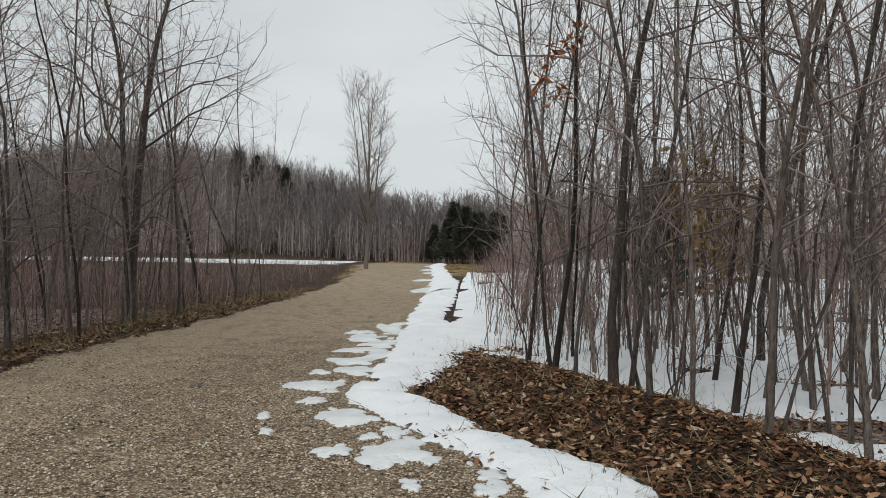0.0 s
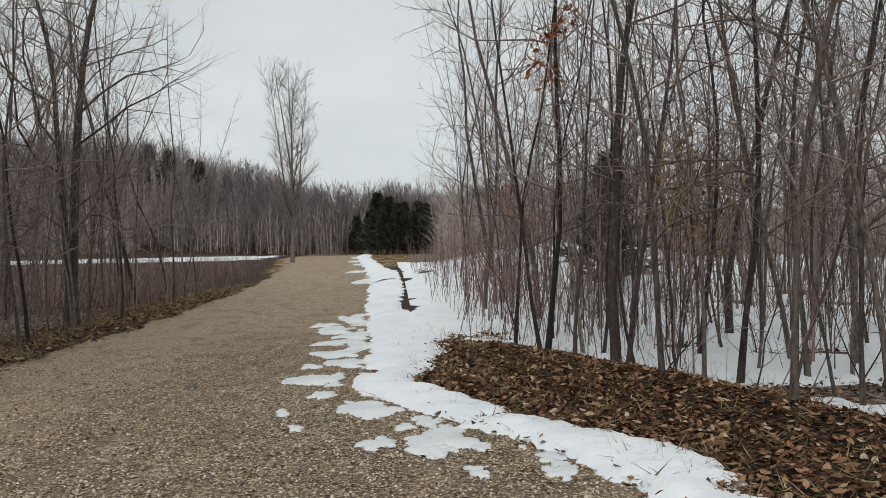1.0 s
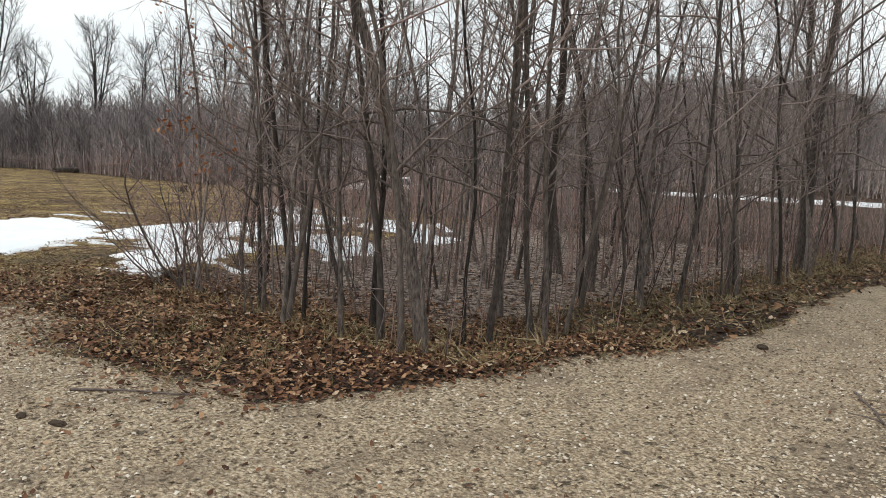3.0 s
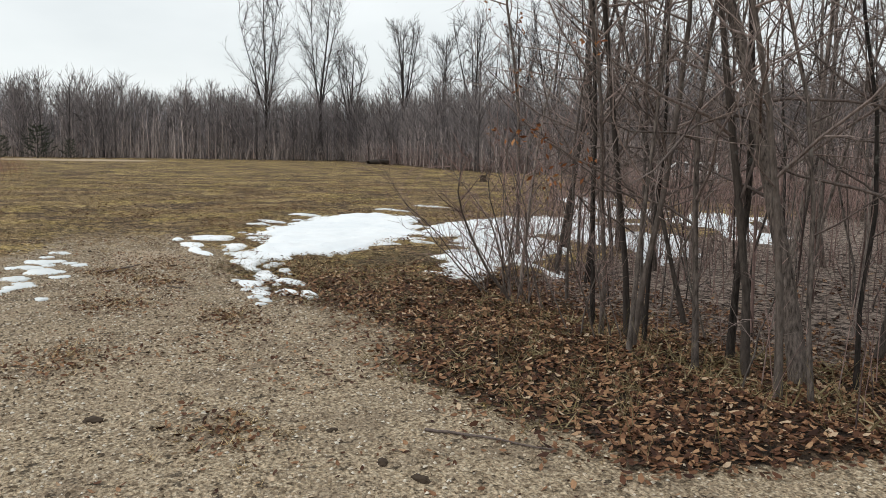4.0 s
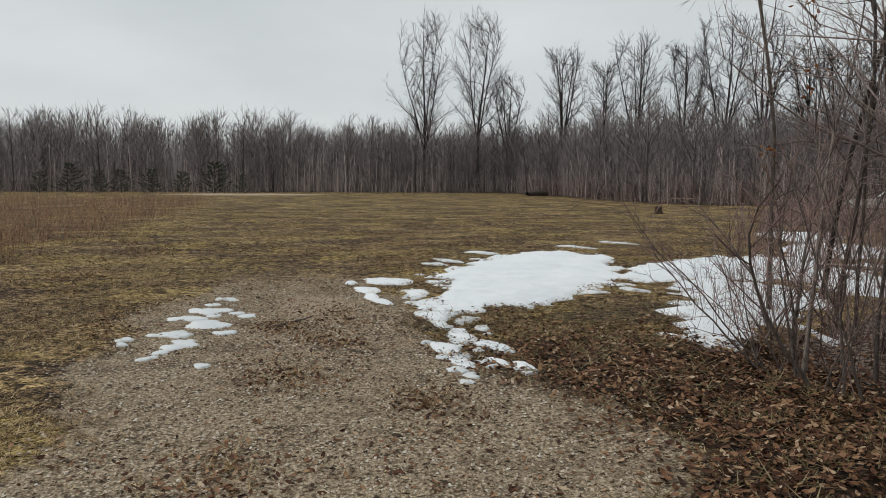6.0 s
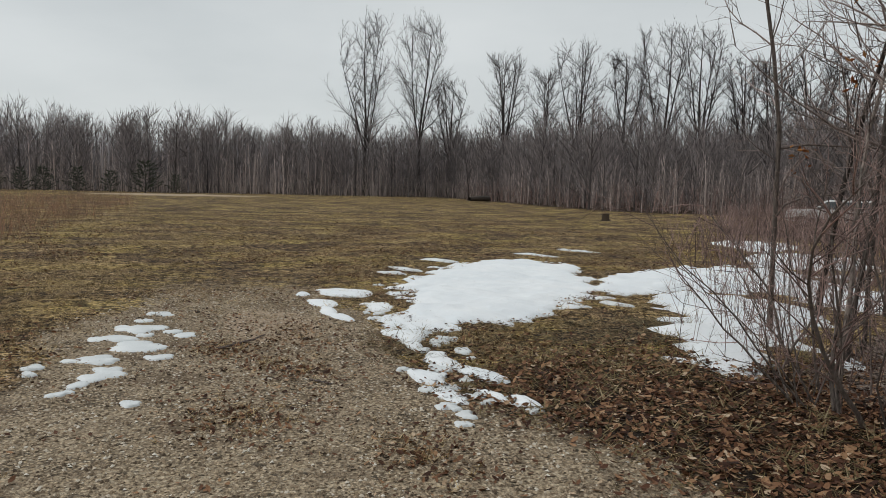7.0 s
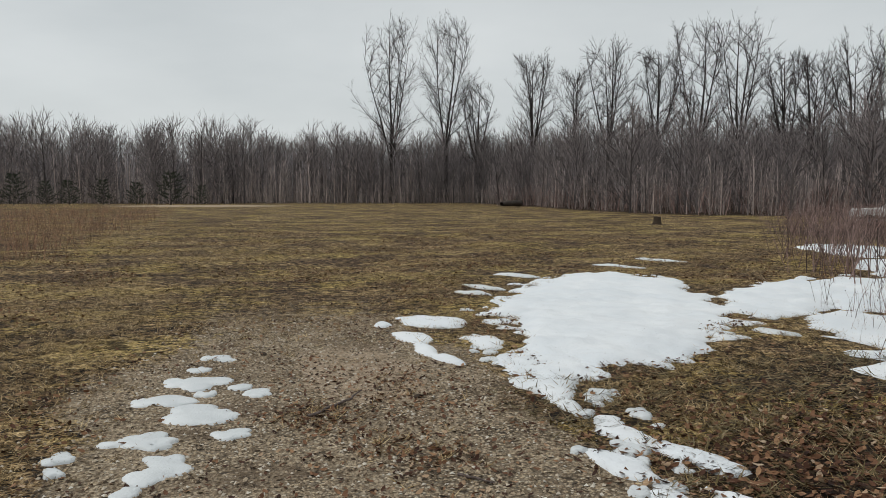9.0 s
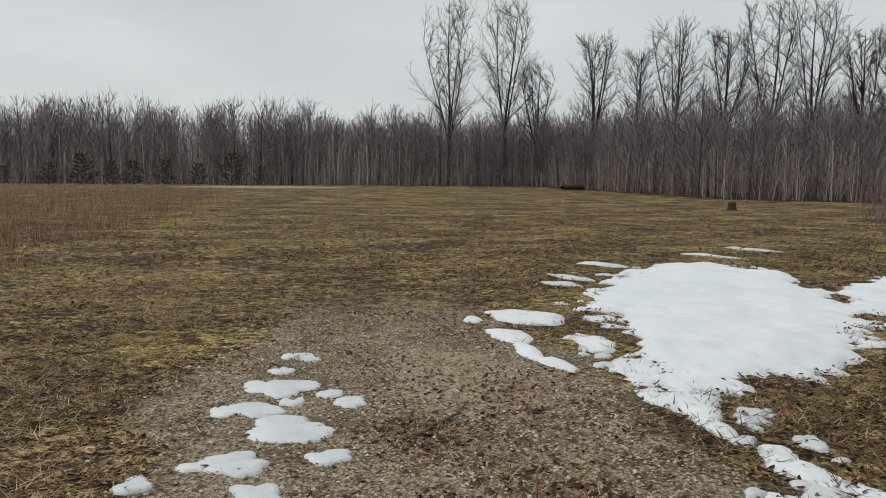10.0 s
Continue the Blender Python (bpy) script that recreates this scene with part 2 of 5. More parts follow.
def bark_material(name, dark, light, tint, by_island=False):
    m, nt, b = mat(name, 0.9)
    p = place(nt, (1, 1, 0.25))
    n = noise_of(nt, p, 38, 5, 0.7)
    c = ramp_of(nt, n, [(0.32, dark), (0.68, light)])
    r = island(nt) if by_island else random_of(nt)
    c = mixc(nt, mathn(nt, "MULTIPLY", r, 0.75), c, tint)
    lum = mathn(nt, "MULTIPLY_ADD", mathn(nt, "FRACT", mathn(nt, "MULTIPLY", r, 7.31)), 1.4, 0.35)
    hsv = nt.nodes.new("ShaderNodeHueSaturation")
    nt.links.new(lum, hsv.inputs["Value"])
    nt.links.new(c, hsv.inputs["Color"])
    c = hsv.outputs[0]
    lich = noise_of(nt, place(nt), 6, 4)
    c = mixc(nt, ramp_fac(nt, lich, 0.6, 0.7, 0.35), c, (0.27, 0.27, 0.24))
    nt.links.new(c, b.inputs["Base Color"])
    bump(nt, b, n, 0.006, 0.6)
    return m


def leafy_material(name, stops, rough=0.75):
    m, nt, b = mat(name, rough)
    c = ramp_of(nt, island(nt), stops)
    n = noise_of(nt, place(nt), 60, 3)
    c = mixc(nt, mathn(nt, "MULTIPLY", n, 0.5), c, (0.03, 0.02, 0.012))
    nt.links.new(c, b.inputs["Base Color"])
    return m


def snow_material(name, low, high, rough):
    m, nt, b = mat(name, rough)
    p = place(nt)
    c = ramp_of(nt, noise_of(nt, p, 1.3, 5), [(0.3, low), (0.7, high)])
    c = mixc(nt, ramp_fac(nt, noise_of(nt, p, 42, 3, 0.5), 0.70, 0.76, 0.6), c, (0.16, 0.12, 0.09))
    nt.links.new(c, b.inputs["Base Color"])
    bump(nt, b, mathn(nt, "ADD", noise_of(nt, p, 9, 5, 0.6), mathn(nt, "MULTIPLY", noise_of(nt, p, 60, 3), 0.3)), 0.03, 0.6)
    return m


def plain_material(name, colour, rough=0.5, metal=0.0, vary=0.15, scale=20):
    m, nt, b = mat(name, rough)
    n = noise_of(nt, place(nt), scale, 4)
    c = mixc(nt, mathn(nt, "MULTIPLY", n, vary), colour, tuple(v * 0.4 for v in colour))
    nt.links.new(c, b.inputs["Base Color"])
    b.inputs["Metallic"].default_value = metal
    return m


GROUND = ground_material()
BARK = bark_material("grey_brown_bark", (0.008, 0.006, 0.005), (0.34, 0.285, 0.25), (0.075, 0.06, 0.052))
TWIG = bark_material("twig_bark", (0.012, 0.009, 0.008), (0.33, 0.262, 0.232), (0.23, 0.18, 0.162), True)
# paler and greyer than near bark: distance haze painted into the colour
HAZEBARK = bark_material("hazed_far_bark", (0.12, 0.098, 0.09), (0.60, 0.51, 0.47), (0.42, 0.335, 0.305), True)
DARKBARK = bark_material("dark_brown_bark", (0.008, 0.006, 0.005), (0.19, 0.155, 0.135), (0.05, 0.04, 0.034))
FARTREE = bark_material("far_tree_bark", (0.02, 0.017, 0.016), (0.08, 0.067, 0.063), (0.05, 0.04, 0.037), True)
# cool grey stands in for the haze over the wood's depth
HAZEGREY = bark_material("hazed_grey_bark", (0.12, 0.11, 0.115), (0.44, 0.41, 0.415), (0.33, 0.30, 0.305), True)
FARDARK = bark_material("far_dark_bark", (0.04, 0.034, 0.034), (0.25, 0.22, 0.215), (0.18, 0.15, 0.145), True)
SHRUB = bark_material("red_brown_stem", (0.04, 0.024, 0.019), (0.38, 0.27, 0.24), (0.26, 0.17, 0.148), True)
WEED = bark_material("red_weed_stem", (0.08, 0.038, 0.025), (0.44, 0.28, 0.185), (0.34, 0.175, 0.11), True)
SNOW = snow_material("old_snow", (0.80, 0.84, 0.87), (0.92, 0.94, 0.95), 0.55)
SLUSH = snow_material("thin_wet_snow", (0.63, 0.66, 0.67), (0.88, 0.90, 0.90), 0.4)
LEAF = leafy_material("dead_leaf", [(0, (0.03, 0.010, 0.006)), (0.35, (0.125, 0.05, 0.025)), (0.7, (0.30, 0.15, 0.078)), (0.9, (0.48, 0.28, 0.15)), (1, (0.7, 0.54, 0.38))])
OAKLEAF = leafy_material("clinging_orange_leaf", [(0, (0.20, 0.06, 0.02)), (0.6, (0.36, 0.13, 0.04)), (1, (0.5, 0.24, 0.09))])
BEECHLEAF = leafy_material("clinging_pale_leaf", [(0, (0.30, 0.19, 0.08)), (1, (0.5, 0.36, 0.17))])
STRAW = leafy_material("dead_grass", [(0, (0.10, 0.07, 0.03)), (0.4, (0.19, 0.145, 0.06)), (0.75, (0.30, 0.23, 0.12)), (1, (0.42, 0.34, 0.2))])
TURFGRASS = leafy_material("matted_turf", [(0, (0.025, 0.015, 0.007)), (0.3, (0.17, 0.105, 0.04)), (0.65, (0.46, 0.31, 0.13)), (1, (0.95, 0.73, 0.42))])
STONE = leafy_material("gravel_stone", [(0, (0.09, 0.065, 0.045)), (0.3, (0.38, 0.285, 0.19)), (0.75, (0.68, 0.54, 0.385)), (1, (0.97, 0.9, 0.78))], 0.85)
NEEDLE = leafy_material("pine_needles", [(0, (0.025, 0.035, 0.025)), (0.6, (0.06, 0.076, 0.052)), (1, (0.13, 0.145, 0.10))])


# ---------------------------------------------------------------- mesh tools
class Geo:
    """Vertices and faces gathered for one mesh."""

    def __init__(self):
        self.v, self.f3, self.f4, self.n = [], [], [], 0

    def add(self, v, f):
        v, f = np.asarray(v, float).reshape(-1, 3), np.asarray(f, int)
        (self.f3 if f.shape[1] == 3 else self.f4).append(f + self.n)
        self.v.append(v)
        self.n += len(v)

    def tube(self, pts, radii, sides, tip=False):
        pts, radii = np.asarray(pts, float), np.asarray(radii, float)
        t = np.gradient(pts, axis=0)
        t /= np.linalg.norm(t, axis=1)[:, None] + 1e-9
        ref = np.array((1.0, 0.2, 0.1)) if abs(t[0][0]) < 0.8 else np.array((0.1, 1.0, 0.2))
        u = np.cross(t, ref)
        u /= np.linalg.norm(u, axis=1)[:, None]
        w = np.cross(t, u)
        a = np.arange(sides) * 2 * np.pi / sides
        ring = np.cos(a)[None, :, None] * u[:, None] + np.sin(a)[None, :, None] * w[:, None]
        v = pts[:, None] + ring * radii[:, None, None]
        rings = len(pts) - 1 if tip else len(pts)
        if tip:
            e = np.arange(sides) + (rings - 1) * sides
            self.f3.append(np.stack((e, (rings - 1) * sides + (np.arange(sides) + 1) % sides, np.full(sides, rings * sides)), 1) + self.n)
            v = np.concatenate((v[:-1].reshape(-1, 3), pts[-1:]))
        i, j = np.meshgrid(np.arange(rings - 1), np.arange(sides), indexing="ij")
        k = (j + 1) % sides
        f = np.stack((i * sides + j, i * sides + k, (i + 1) * sides + k, (i + 1) * sides + j), -1).reshape(-1, 4)
        self.add(v, f)

    def arrays(self):
        v = np.concatenate(self.v) if self.v else np.zeros((0, 3))
        return v, np.concatenate(self.f3) if self.f3 else np.zeros((0, 3), int), np.concatenate(self.f4) if self.f4 else np.zeros((0, 4), int)

    def many(self, template, mats, shifts):
        """Copies of another Geo's arrays, each turned by a 3 x 3 and shifted."""
        v, f3, f4 = template
        k = len(shifts)
        vv = np.einsum("kij,nj->kni", mats, v) + np.asarray(shifts)[:, None]
        off = (np.arange(k) * len(v))[:, None, None]
        if len(f3):
            self.f3.append((f3[None] + off).reshape(-1, 3) + self.n)
        if len(f4):
            self.f4.append((f4[None] + off).reshape(-1, 4) + self.n)
        self.v.append(vv.reshape(-1, 3))
        self.n += k * len(v)

    def mesh(self, name, material, smooth=True):
        v, f3, f4 = self.arrays()
        me = bpy.data.meshes.new(name)
        loops = np.concatenate((f3.ravel(), f4.ravel()))
        me.vertices.add(len(v))
        me.vertices.foreach_set("co", v.ravel())
        me.loops.add(len(loops))
        me.loops.foreach_set("vertex_index", loops)
        me.polygons.add(len(f3) + len(f4))
        starts = np.concatenate((np.arange(len(f3)) * 3, len(f3) * 3 + np.arange(len(f4)) * 4))
        me.polygons.foreach_set("loop_start", starts)
        me.polygons.foreach_set("use_smooth", np.full(len(starts), smooth))
        me.update(calc_edges=True)
        me.materials.append(material)
        return me


def part(name, me, parent, label=""):
    ob = new(name, me)
    ob.parent = parent
    return tagged(ob, label)


def thing(name, label, category, group="", me=None):
    return tagged(new(name, me), label, category, group)


def scaled_turns(rs, k, lo, hi, lean=0.05, tall=None):
    """k random turns about z with a slight lean and a random size."""
    a, s = rs.uniform(0, 2 * np.pi, k), rs.uniform(lo, hi, k)
    c, n = np.cos(a), np.sin(a)
    m = np.zeros((k, 3, 3))
    m[:, 0, 0], m[:, 0, 1], m[:, 1, 0], m[:, 1, 1] = c, -n, n, c
    m[:, 2, 2] = 1
    m *= s[:, None, None]
    m[:, 0, 2], m[:, 1, 2] = s * rs.normal(0, lean, k), s * rs.normal(0, lean, k)
    if tall is not None:
        m[:, 2, :] *= tall[:, None]
    return m


# ---------------------------------------------------------------- ground
def spaced(lo, hi, step, out_lo, out_hi, grow=1.16):
    core = list(np.arange(lo, hi, step))
    s, up = step, [hi]
    while up[-1] < out_hi:
        s *= grow
        up.append(up[-1] + min(s, 40))
    s, dn = step, [lo]
    while dn[-1] > out_lo:
        s *= grow
        dn.append(dn[-1] - min(s, 40))
    return np.array(dn[:0:-1] + core + up)


def litter_mask(x, y):
    g = gravel_mask(x, y)
    verge = (1 - g) * ss(-9.2, -8.0, x - road_bend(y)) * ss(-4.6, -5.4, x - road_bend(y)) * ss(3, 4, y) * ss(60, 40, y)
    corner = (1 - g) * ss(1.0, 2.2, y) * ss(7.0, 5.6, y) * ss(-15.5, -12.5, x) * ss(-5, -6, x)
    east = (1 - g) * ss(-0.9, 0.2, x - 0.55 * road_bend(y)) * ss(60, 45, y) * ss(6, 4, x) * (1 - ss(0.5, 1.0, east_woods(x - 0.5, y)))
    return np.clip(verge + corner + east, 0, 1)


def rough_mask(x, y):
    edge = -3.35 - y + 0.135 * np.clip(-x - 24, 0, 24) + 2.6 * (fbm(x * 0.5, y * 0.5, 55) - 0.5)
    return ss(-0.5, 1.6, edge) * ss(-19, -22, x) * ss(-80, -70, x)


def build_ground():
    xs = spaced(-28, 6, 0.15, -900, 900)
    ys = spaced(-4, 20, 0.15, -900, 900)
    X, Y = np.meshgrid(xs, ys, indexing="ij")
    x, y = X.ravel(), Y.ravel()
    g = Geo()
    i, j = np.meshgrid(np.arange(len(xs) - 1), np.arange(len(ys) - 1), indexing="ij")
    k = len(ys)
    g.add(np.stack((x, y, gz(x, y)), 1), np.stack((i * k + j, (i + 1) * k + j, (i + 1) * k + j + 1, i * k + j + 1), -1).reshape(-1, 4))
    me = g.mesh("ground", GROUND)
    gm = gravel_mask(x, y)
    fade = 1 - 0.75 * ss(-14, -24, x)
    zones = {
        "gravel": gm * fade,
        "coarse": np.clip(0.10 + (0.25 + 0.75 * ss(-4.8, -2.8, x - road_bend(y))) * ss(22, 8, y) * ss(-6.5, -5, x) + 0.3 * ss(-7, -9, x) + 0.2 * ss(-10, -14, x), 0, 1),
        "drive": ss(-9.5, -14, x),
        "litter": np.maximum(np.maximum(litter_mask(x, y), 0.4 * rough_mask(x, y)), np.maximum(far_woods(x, y) * ss(114, 106, y), 0.85 * (1 - gm) * ss(20, 26, y) * ss(-40, -34, x) * ss(-5, -8, x - road_bend(y)))),
        "floor": np.clip(west_woods(x, y) + east_woods(x, y) + ss(106, 114, y) + 0.2 * ss(-24, -34, x + 1.2 * y) * ss(12, 22, y), 0, 1),
        "sand": np.clip(1.6 - np.hypot((x + 16.9) / 1.0, (y - 1.65) / 0.5), 0, 1) + np.clip(1.3 - np.hypot((x + 88) / 5, (y - 3) / 11), 0, 1),
    }
    for name, v in zones.items():
        a = me.attributes.new(name, "FLOAT", "POINT")
        a.data.foreach_set("value", np.clip(v, 0, 1))
    tagged(new("ground", me), "gravel road and driveway, matted brown turf and leaf-strewn woodland floor", "ground", kind="structure")


build_ground()


# ---------------------------------------------------------------- snow
def snow_field(fn, box, cell, thick, label, category="snow patch", kind="", name="snow_patch", group=""):
    """Snow lying where fn(x, y) is over 0, with a rounded melting edge."""
    x0, y0, x1, y1 = box
    xs, ys = np.arange(x0, x1 + cell, cell), np.arange(y0, y1 + cell, cell)
    X, Y = np.meshgrid(xs, ys, indexing="ij")
    F = fn(X, Y)
    lift = np.where(F > 0, thick * np.sqrt(np.clip(F / 0.5, 0, 1)), np.clip(F, -1, 0) * 0.5 - 0.004)
    lift = lift + np.where(F > 0, (1.0 * thick * (fbm(X * 3, Y * 3, 5) - 0.5) + 0.6 * thick * (fbm(X * 9, Y * 9, 6) - 0.5)) * np.clip(F * 4, 0, 1), 0)
    Z = gz(X, Y) + np.clip(lift, -0.06, 9)
    keep = np.maximum(np.maximum(F[:-1, :-1], F[1:, :-1]), np.maximum(F[:-1, 1:], F[1:, 1:])) > -0.02
    i, j = np.nonzero(keep)
    if not len(i):
        return None
    k = len(ys)
    quads = np.stack((i * k + j, (i + 1) * k + j, (i + 1) * k + j + 1, i * k + j + 1), -1)
    used, back = np.unique(quads, return_inverse=True)
    pts = np.stack((X.ravel(), Y.ravel(), Z.ravel()), 1)[used]
    mid = np.array((pts[:, 0].mean(), pts[:, 1].mean(), pts[:, 2].min()))
    g = Geo()
    g.add(pts - mid, back.reshape(-1, 4))
    ob = tagged(new(name, g.mesh(name, SLUSH if category == "snow dab" else SNOW)), label, category, group, kind)
    ob.location = mid
    return ob


def ovals(spots, rough=0.5, scale=2.0, seed=1):
    """A soft union of ovals (x, y, half length, half width, turn) with a ragged edge."""
    def fn(x, y):
        best = np.full(np.shape(x), -9.0)
        for cx, cy, a, b, turn in spots:
            c, s = math.cos(radians(turn)), math.sin(radians(turn))
            u, v = ((x - cx) * c + (y - cy) * s) / a, ((y - cy) * c - (x - cx) * s) / b
            best = np.maximum(best, 1 - np.hypot(u, v))
        return best + rough * (fbm(x * scale, y * scale, seed, 4) - 0.5) * 2
    return fn


def lobes(rs, cx, cy, a, b):
    """A few overlapping ovals that make one irregular dab."""
    spots = [(cx, cy, a * 0.75, b * 0.75, rs.uniform(-40, 40))]
    for _ in range(4):
        t = rs.uniform(0, 6.28)
        k = rs.uniform(0.3, 0.6)
        spots.append((cx + a * 0.75 * math.cos(t), cy + b * 0.75 * math.sin(t), a * k, b * k, rs.uniform(-40, 40)))
    return spots


# the broad patch beside the driveway, as ovals
BIG_SNOW = [(-17.7, 4.9, 1.7, 1.1, -30), (-19.7, 6.1, 3.7, 1.65, -30), (-21.5, 7.4, 2.0, 1.25, -30), (-19.5, 9.2, 2.5, 0.85, -56), (-18.6, 4.5, 1.1, 0.45, -25), (-17.3, 3.9, 0.6, 0.35, -20)]


def build_snow():
    # strip along the road's edge
    def strip(x, y):
        left = -0.75 + 0.55 * road_bend(y) + 0.55 * np.clip(8.6 - y, 0, 3) + 0.27 * np.clip(5.6 - y, 0, 8) - 0.2 * ss(12, 20, y)
        wide = 0.62 + 1.1 * np.exp(-((y - 15) / 3.2) ** 2) + 0.5 * ss(17, 30, y) + 0.25 * np.exp(-((y - 6) / 1.5) ** 2)
        f = np.minimum(x - left + 0.1, (left + wide - x)) / 0.6
        return np.minimum(np.minimum(f, (y - 2.2)), (90 - y) / 6) + 0.32 * (fbm(x * 1.6, y * 1.3, 21, 4) - 0.5) * 2 + 0.22 * (fbm(x * 4.5, y * 4.5, 22, 3) - 0.5) * 2
    snow_field(strip, (-2.5, 2, 7, 30), 0.07, 0.075, "long strip of old white snow melting along the gravel road edge", "snow strip")
    snow_field(strip, (-10, 30, 3, 95), 0.4, 0.12, "old snow bank running along the far road edge", "snow strip")
    dab = "small melting dab of old snow on the gravel road"
    rs = np.random.RandomState(4)
    spots = [(-1.45, 9.6, .42, .28), (-0.72, 7.55, .42, .22), (-0.15, 6.3, .42, .22), (-1.65, 15.0, .5, .5), (-1.4, 17.4, .5, .6), (-1.3, 8.5, .2, .16),
             (-1.3, 11.9, .5, .28), (-1.45, 13.2, .5, .3), (-0.2, 7.0, .14, .1), (-0.62, 6.3, .2, .1), (-1.6, 10.5, .2, .14), (-1.6, 7.6, .11, .09),
             (-1.4, 6.9, .09, .07), (-0.42, 6.8, .13, .09), (0.1, 5.35, .13, .07), (0.72, 5.3, .2, .13), (-1.1, 10.9, .4, .2), (-1.2, 14.1, .5, .3), (-1.9, 16.2, .4, .3), (-0.95, 12.6, .35, .3)]
    for cx, cy, a, b in spots:
        a, b = a * 0.72, max(b * 1.7, a * 1.05)
        snow_field(ovals(lobes(rs, cx, cy, a, b), 0.5, 1.6 / a, rs.randint(999)), (cx - 2 * a, cy - 2 * b, cx + 2 * a, cy + 2 * b),
                   max(0.016, a / 16), 0.02, dab, "snow dab", group="snow dabs on the road")
    for k in range(34):
        cy = rs.uniform(5.2, 17)
        cx = float(road_right(cy)) - 0.1 - abs(rs.normal(0, 0.45))
        a = rs.uniform(0.05, 0.13)
        snow_field(ovals(lobes(rs, cx, cy, a, a * 1.3), 0.5, 1.6 / a, rs.randint(999)), (cx - 2 * a, cy - 2.6 * a, cx + 2 * a, cy + 2.6 * a), max(0.014, a / 10), 0.015, dab, "snow dab", group="snow dabs on the road")
    for k in range(5):
        cy = 34 + k * 11 + rs.uniform(-4, 4)
        cx = 0.55 * float(road_bend(cy)) - 1.2 + rs.uniform(-0.5, 0.4)
        snow_field(ovals([(cx, cy, 0.9, 1.8, 0)], 0.5, 1.2, rs.randint(999)), (cx - 2, cy - 3.5, cx + 2, cy + 3.5), 0.2, 0.05, dab, "snow dab", group="snow dabs on the road")
    # big patch at the driveway and the ragged tail that runs off it
    snow_field(lambda x, y: ovals(BIG_SNOW, 0.30, 1.6, 8)(x, y) + 0.22 * (fbm(x * 5, y * 5, 28, 3) - 0.5) * 2, (-26, 1.5, -14, 13), 0.06, 0.07, "broad patch of white snow lying on brown turf", "snow patch")
    tail = [(-16.5, 3.4, .95, .48, -20), (-15.75, 3.05, .45, .28, 0), (-15.25, 2.9, .2, .12, 0), (-14.55, 2.95, .36, .16, 0), (-14.05, 2.62, .32, .15, 0), (-13.95, 3.12, .36, .14, 10),
            (-13.4, 2.6, .28, .14, 0), (-13.3, 2.92, .3, .1, 8), (-13.08, 3.08, .22, .07, 10), (-17.75, 3.25, .4, .25, 0)]
    snow_field(lambda x, y: ovals(tail, 0.5, 3.2, 19)(x, y) - 0.1 + 0.3 * (fbm(x * 7, y * 7, 20, 3) - 0.5) * 2, (-19, 2, -12.5, 5), 0.035, 0.035, "ragged melting tail of snow beside the driveway", "snow patch")
    for k in range(30):
        f = (k + rs.uniform(0, 1)) / 30
        cx, cy = -17.6 + 4.6 * f, 3.3 - 0.5 * f + rs.normal(0, 0.24)
        a = rs.uniform(0.06, 0.17)
        snow_field(ovals(lobes(rs, cx, cy, a * 0.8, a * 0.75), 0.5, 1.6 / a, rs.randint(999)), (cx - 2 * a, cy - 2 * a, cx + 2 * a, cy + 2 * a),
                   max(0.014, a / 14), 0.022, "small ragged slab of melting snow beside the driveway", "snow dab", group="snow slabs beside the driveway")
    dab2 = "small rounded dab of melting snow on the driveway"
    spots2 = [(-17.88, .47, .26, .15), (-16.98, .21, .42, .25), (-16.7, .6, .2, .11), (-16.46, .65, .2, .15), (-16.44, -.04, .4, .2), (-16.5, .28, .15, .1), (-15.9, .18, .52, .24), (-15.4, .39, .24, .12),
              (-15.42, -.2, .38, .16), (-14.83, -.03, .3, .24), (-15.2, -.67, .17, .12), (-14.96, -.63, .11, .07), (-14.52, -.24, .16, .08), (-14.31, -.34, .16, .07), (-13.89, .15, .14, .09),
              (-12.88, 2.5, .15, .1), (-12.69, 2.42, .12, .07), (-12.82, 3.05, .14, .05), (-14.35, 2.49, .1, .06), (-19.82, 3.88, .2, .1), (-17.4, .3, .2, .1)]
    for cx, cy, a, b in spots2:
        a, b = a * 0.88, b * 0.92
        snow_field(ovals(lobes(rs, cx, cy, b * 1.1, a * 0.68), 0.5, 1.5 / a, rs.randint(999)), (cx - 2 * a, cy - 2 * a, cx + 2 * a, cy + 2 * a),
                   max(0.012, a / 16), 0.02, dab2, "snow dab", group="snow dabs on the driveway")
    curl = [(-19.1, 3.1, .55, .36, 25), (-18.25, 2.6, .4, .2, 5), (-17.6, 2.53, .35, .12, -5), (-17.1, 2.6, .3, .1, 12), (-19.15, 2.5, .2, .12, 0)]
    snow_field(ovals(curl, 0.3, 3, 6), (-20.6, 2, -16.5, 4), 0.035, 0.035, "thin curl of melting snow on gravelly turf", "snow patch")
    for cx, cy, a, b in [(-22.2, 5.1, .5, .18), (-23.5, 6.4, .5, .2), (-21.4, 4.6, .35, .14), (-24.6, 9.4, .6, .2), (-25.5, 11.2, .8, .2), (-17.0, 6.6, .3, .15)]:
        snow_field(ovals([(cx, cy, a, b, 30)], 0.4, 2, rs.randint(999)), (cx - 1, cy - 1, cx + 1, cy + 1), 0.05, 0.035, "thin remnant of snow on brown turf", "snow dab", group="snow remnants on the turf")
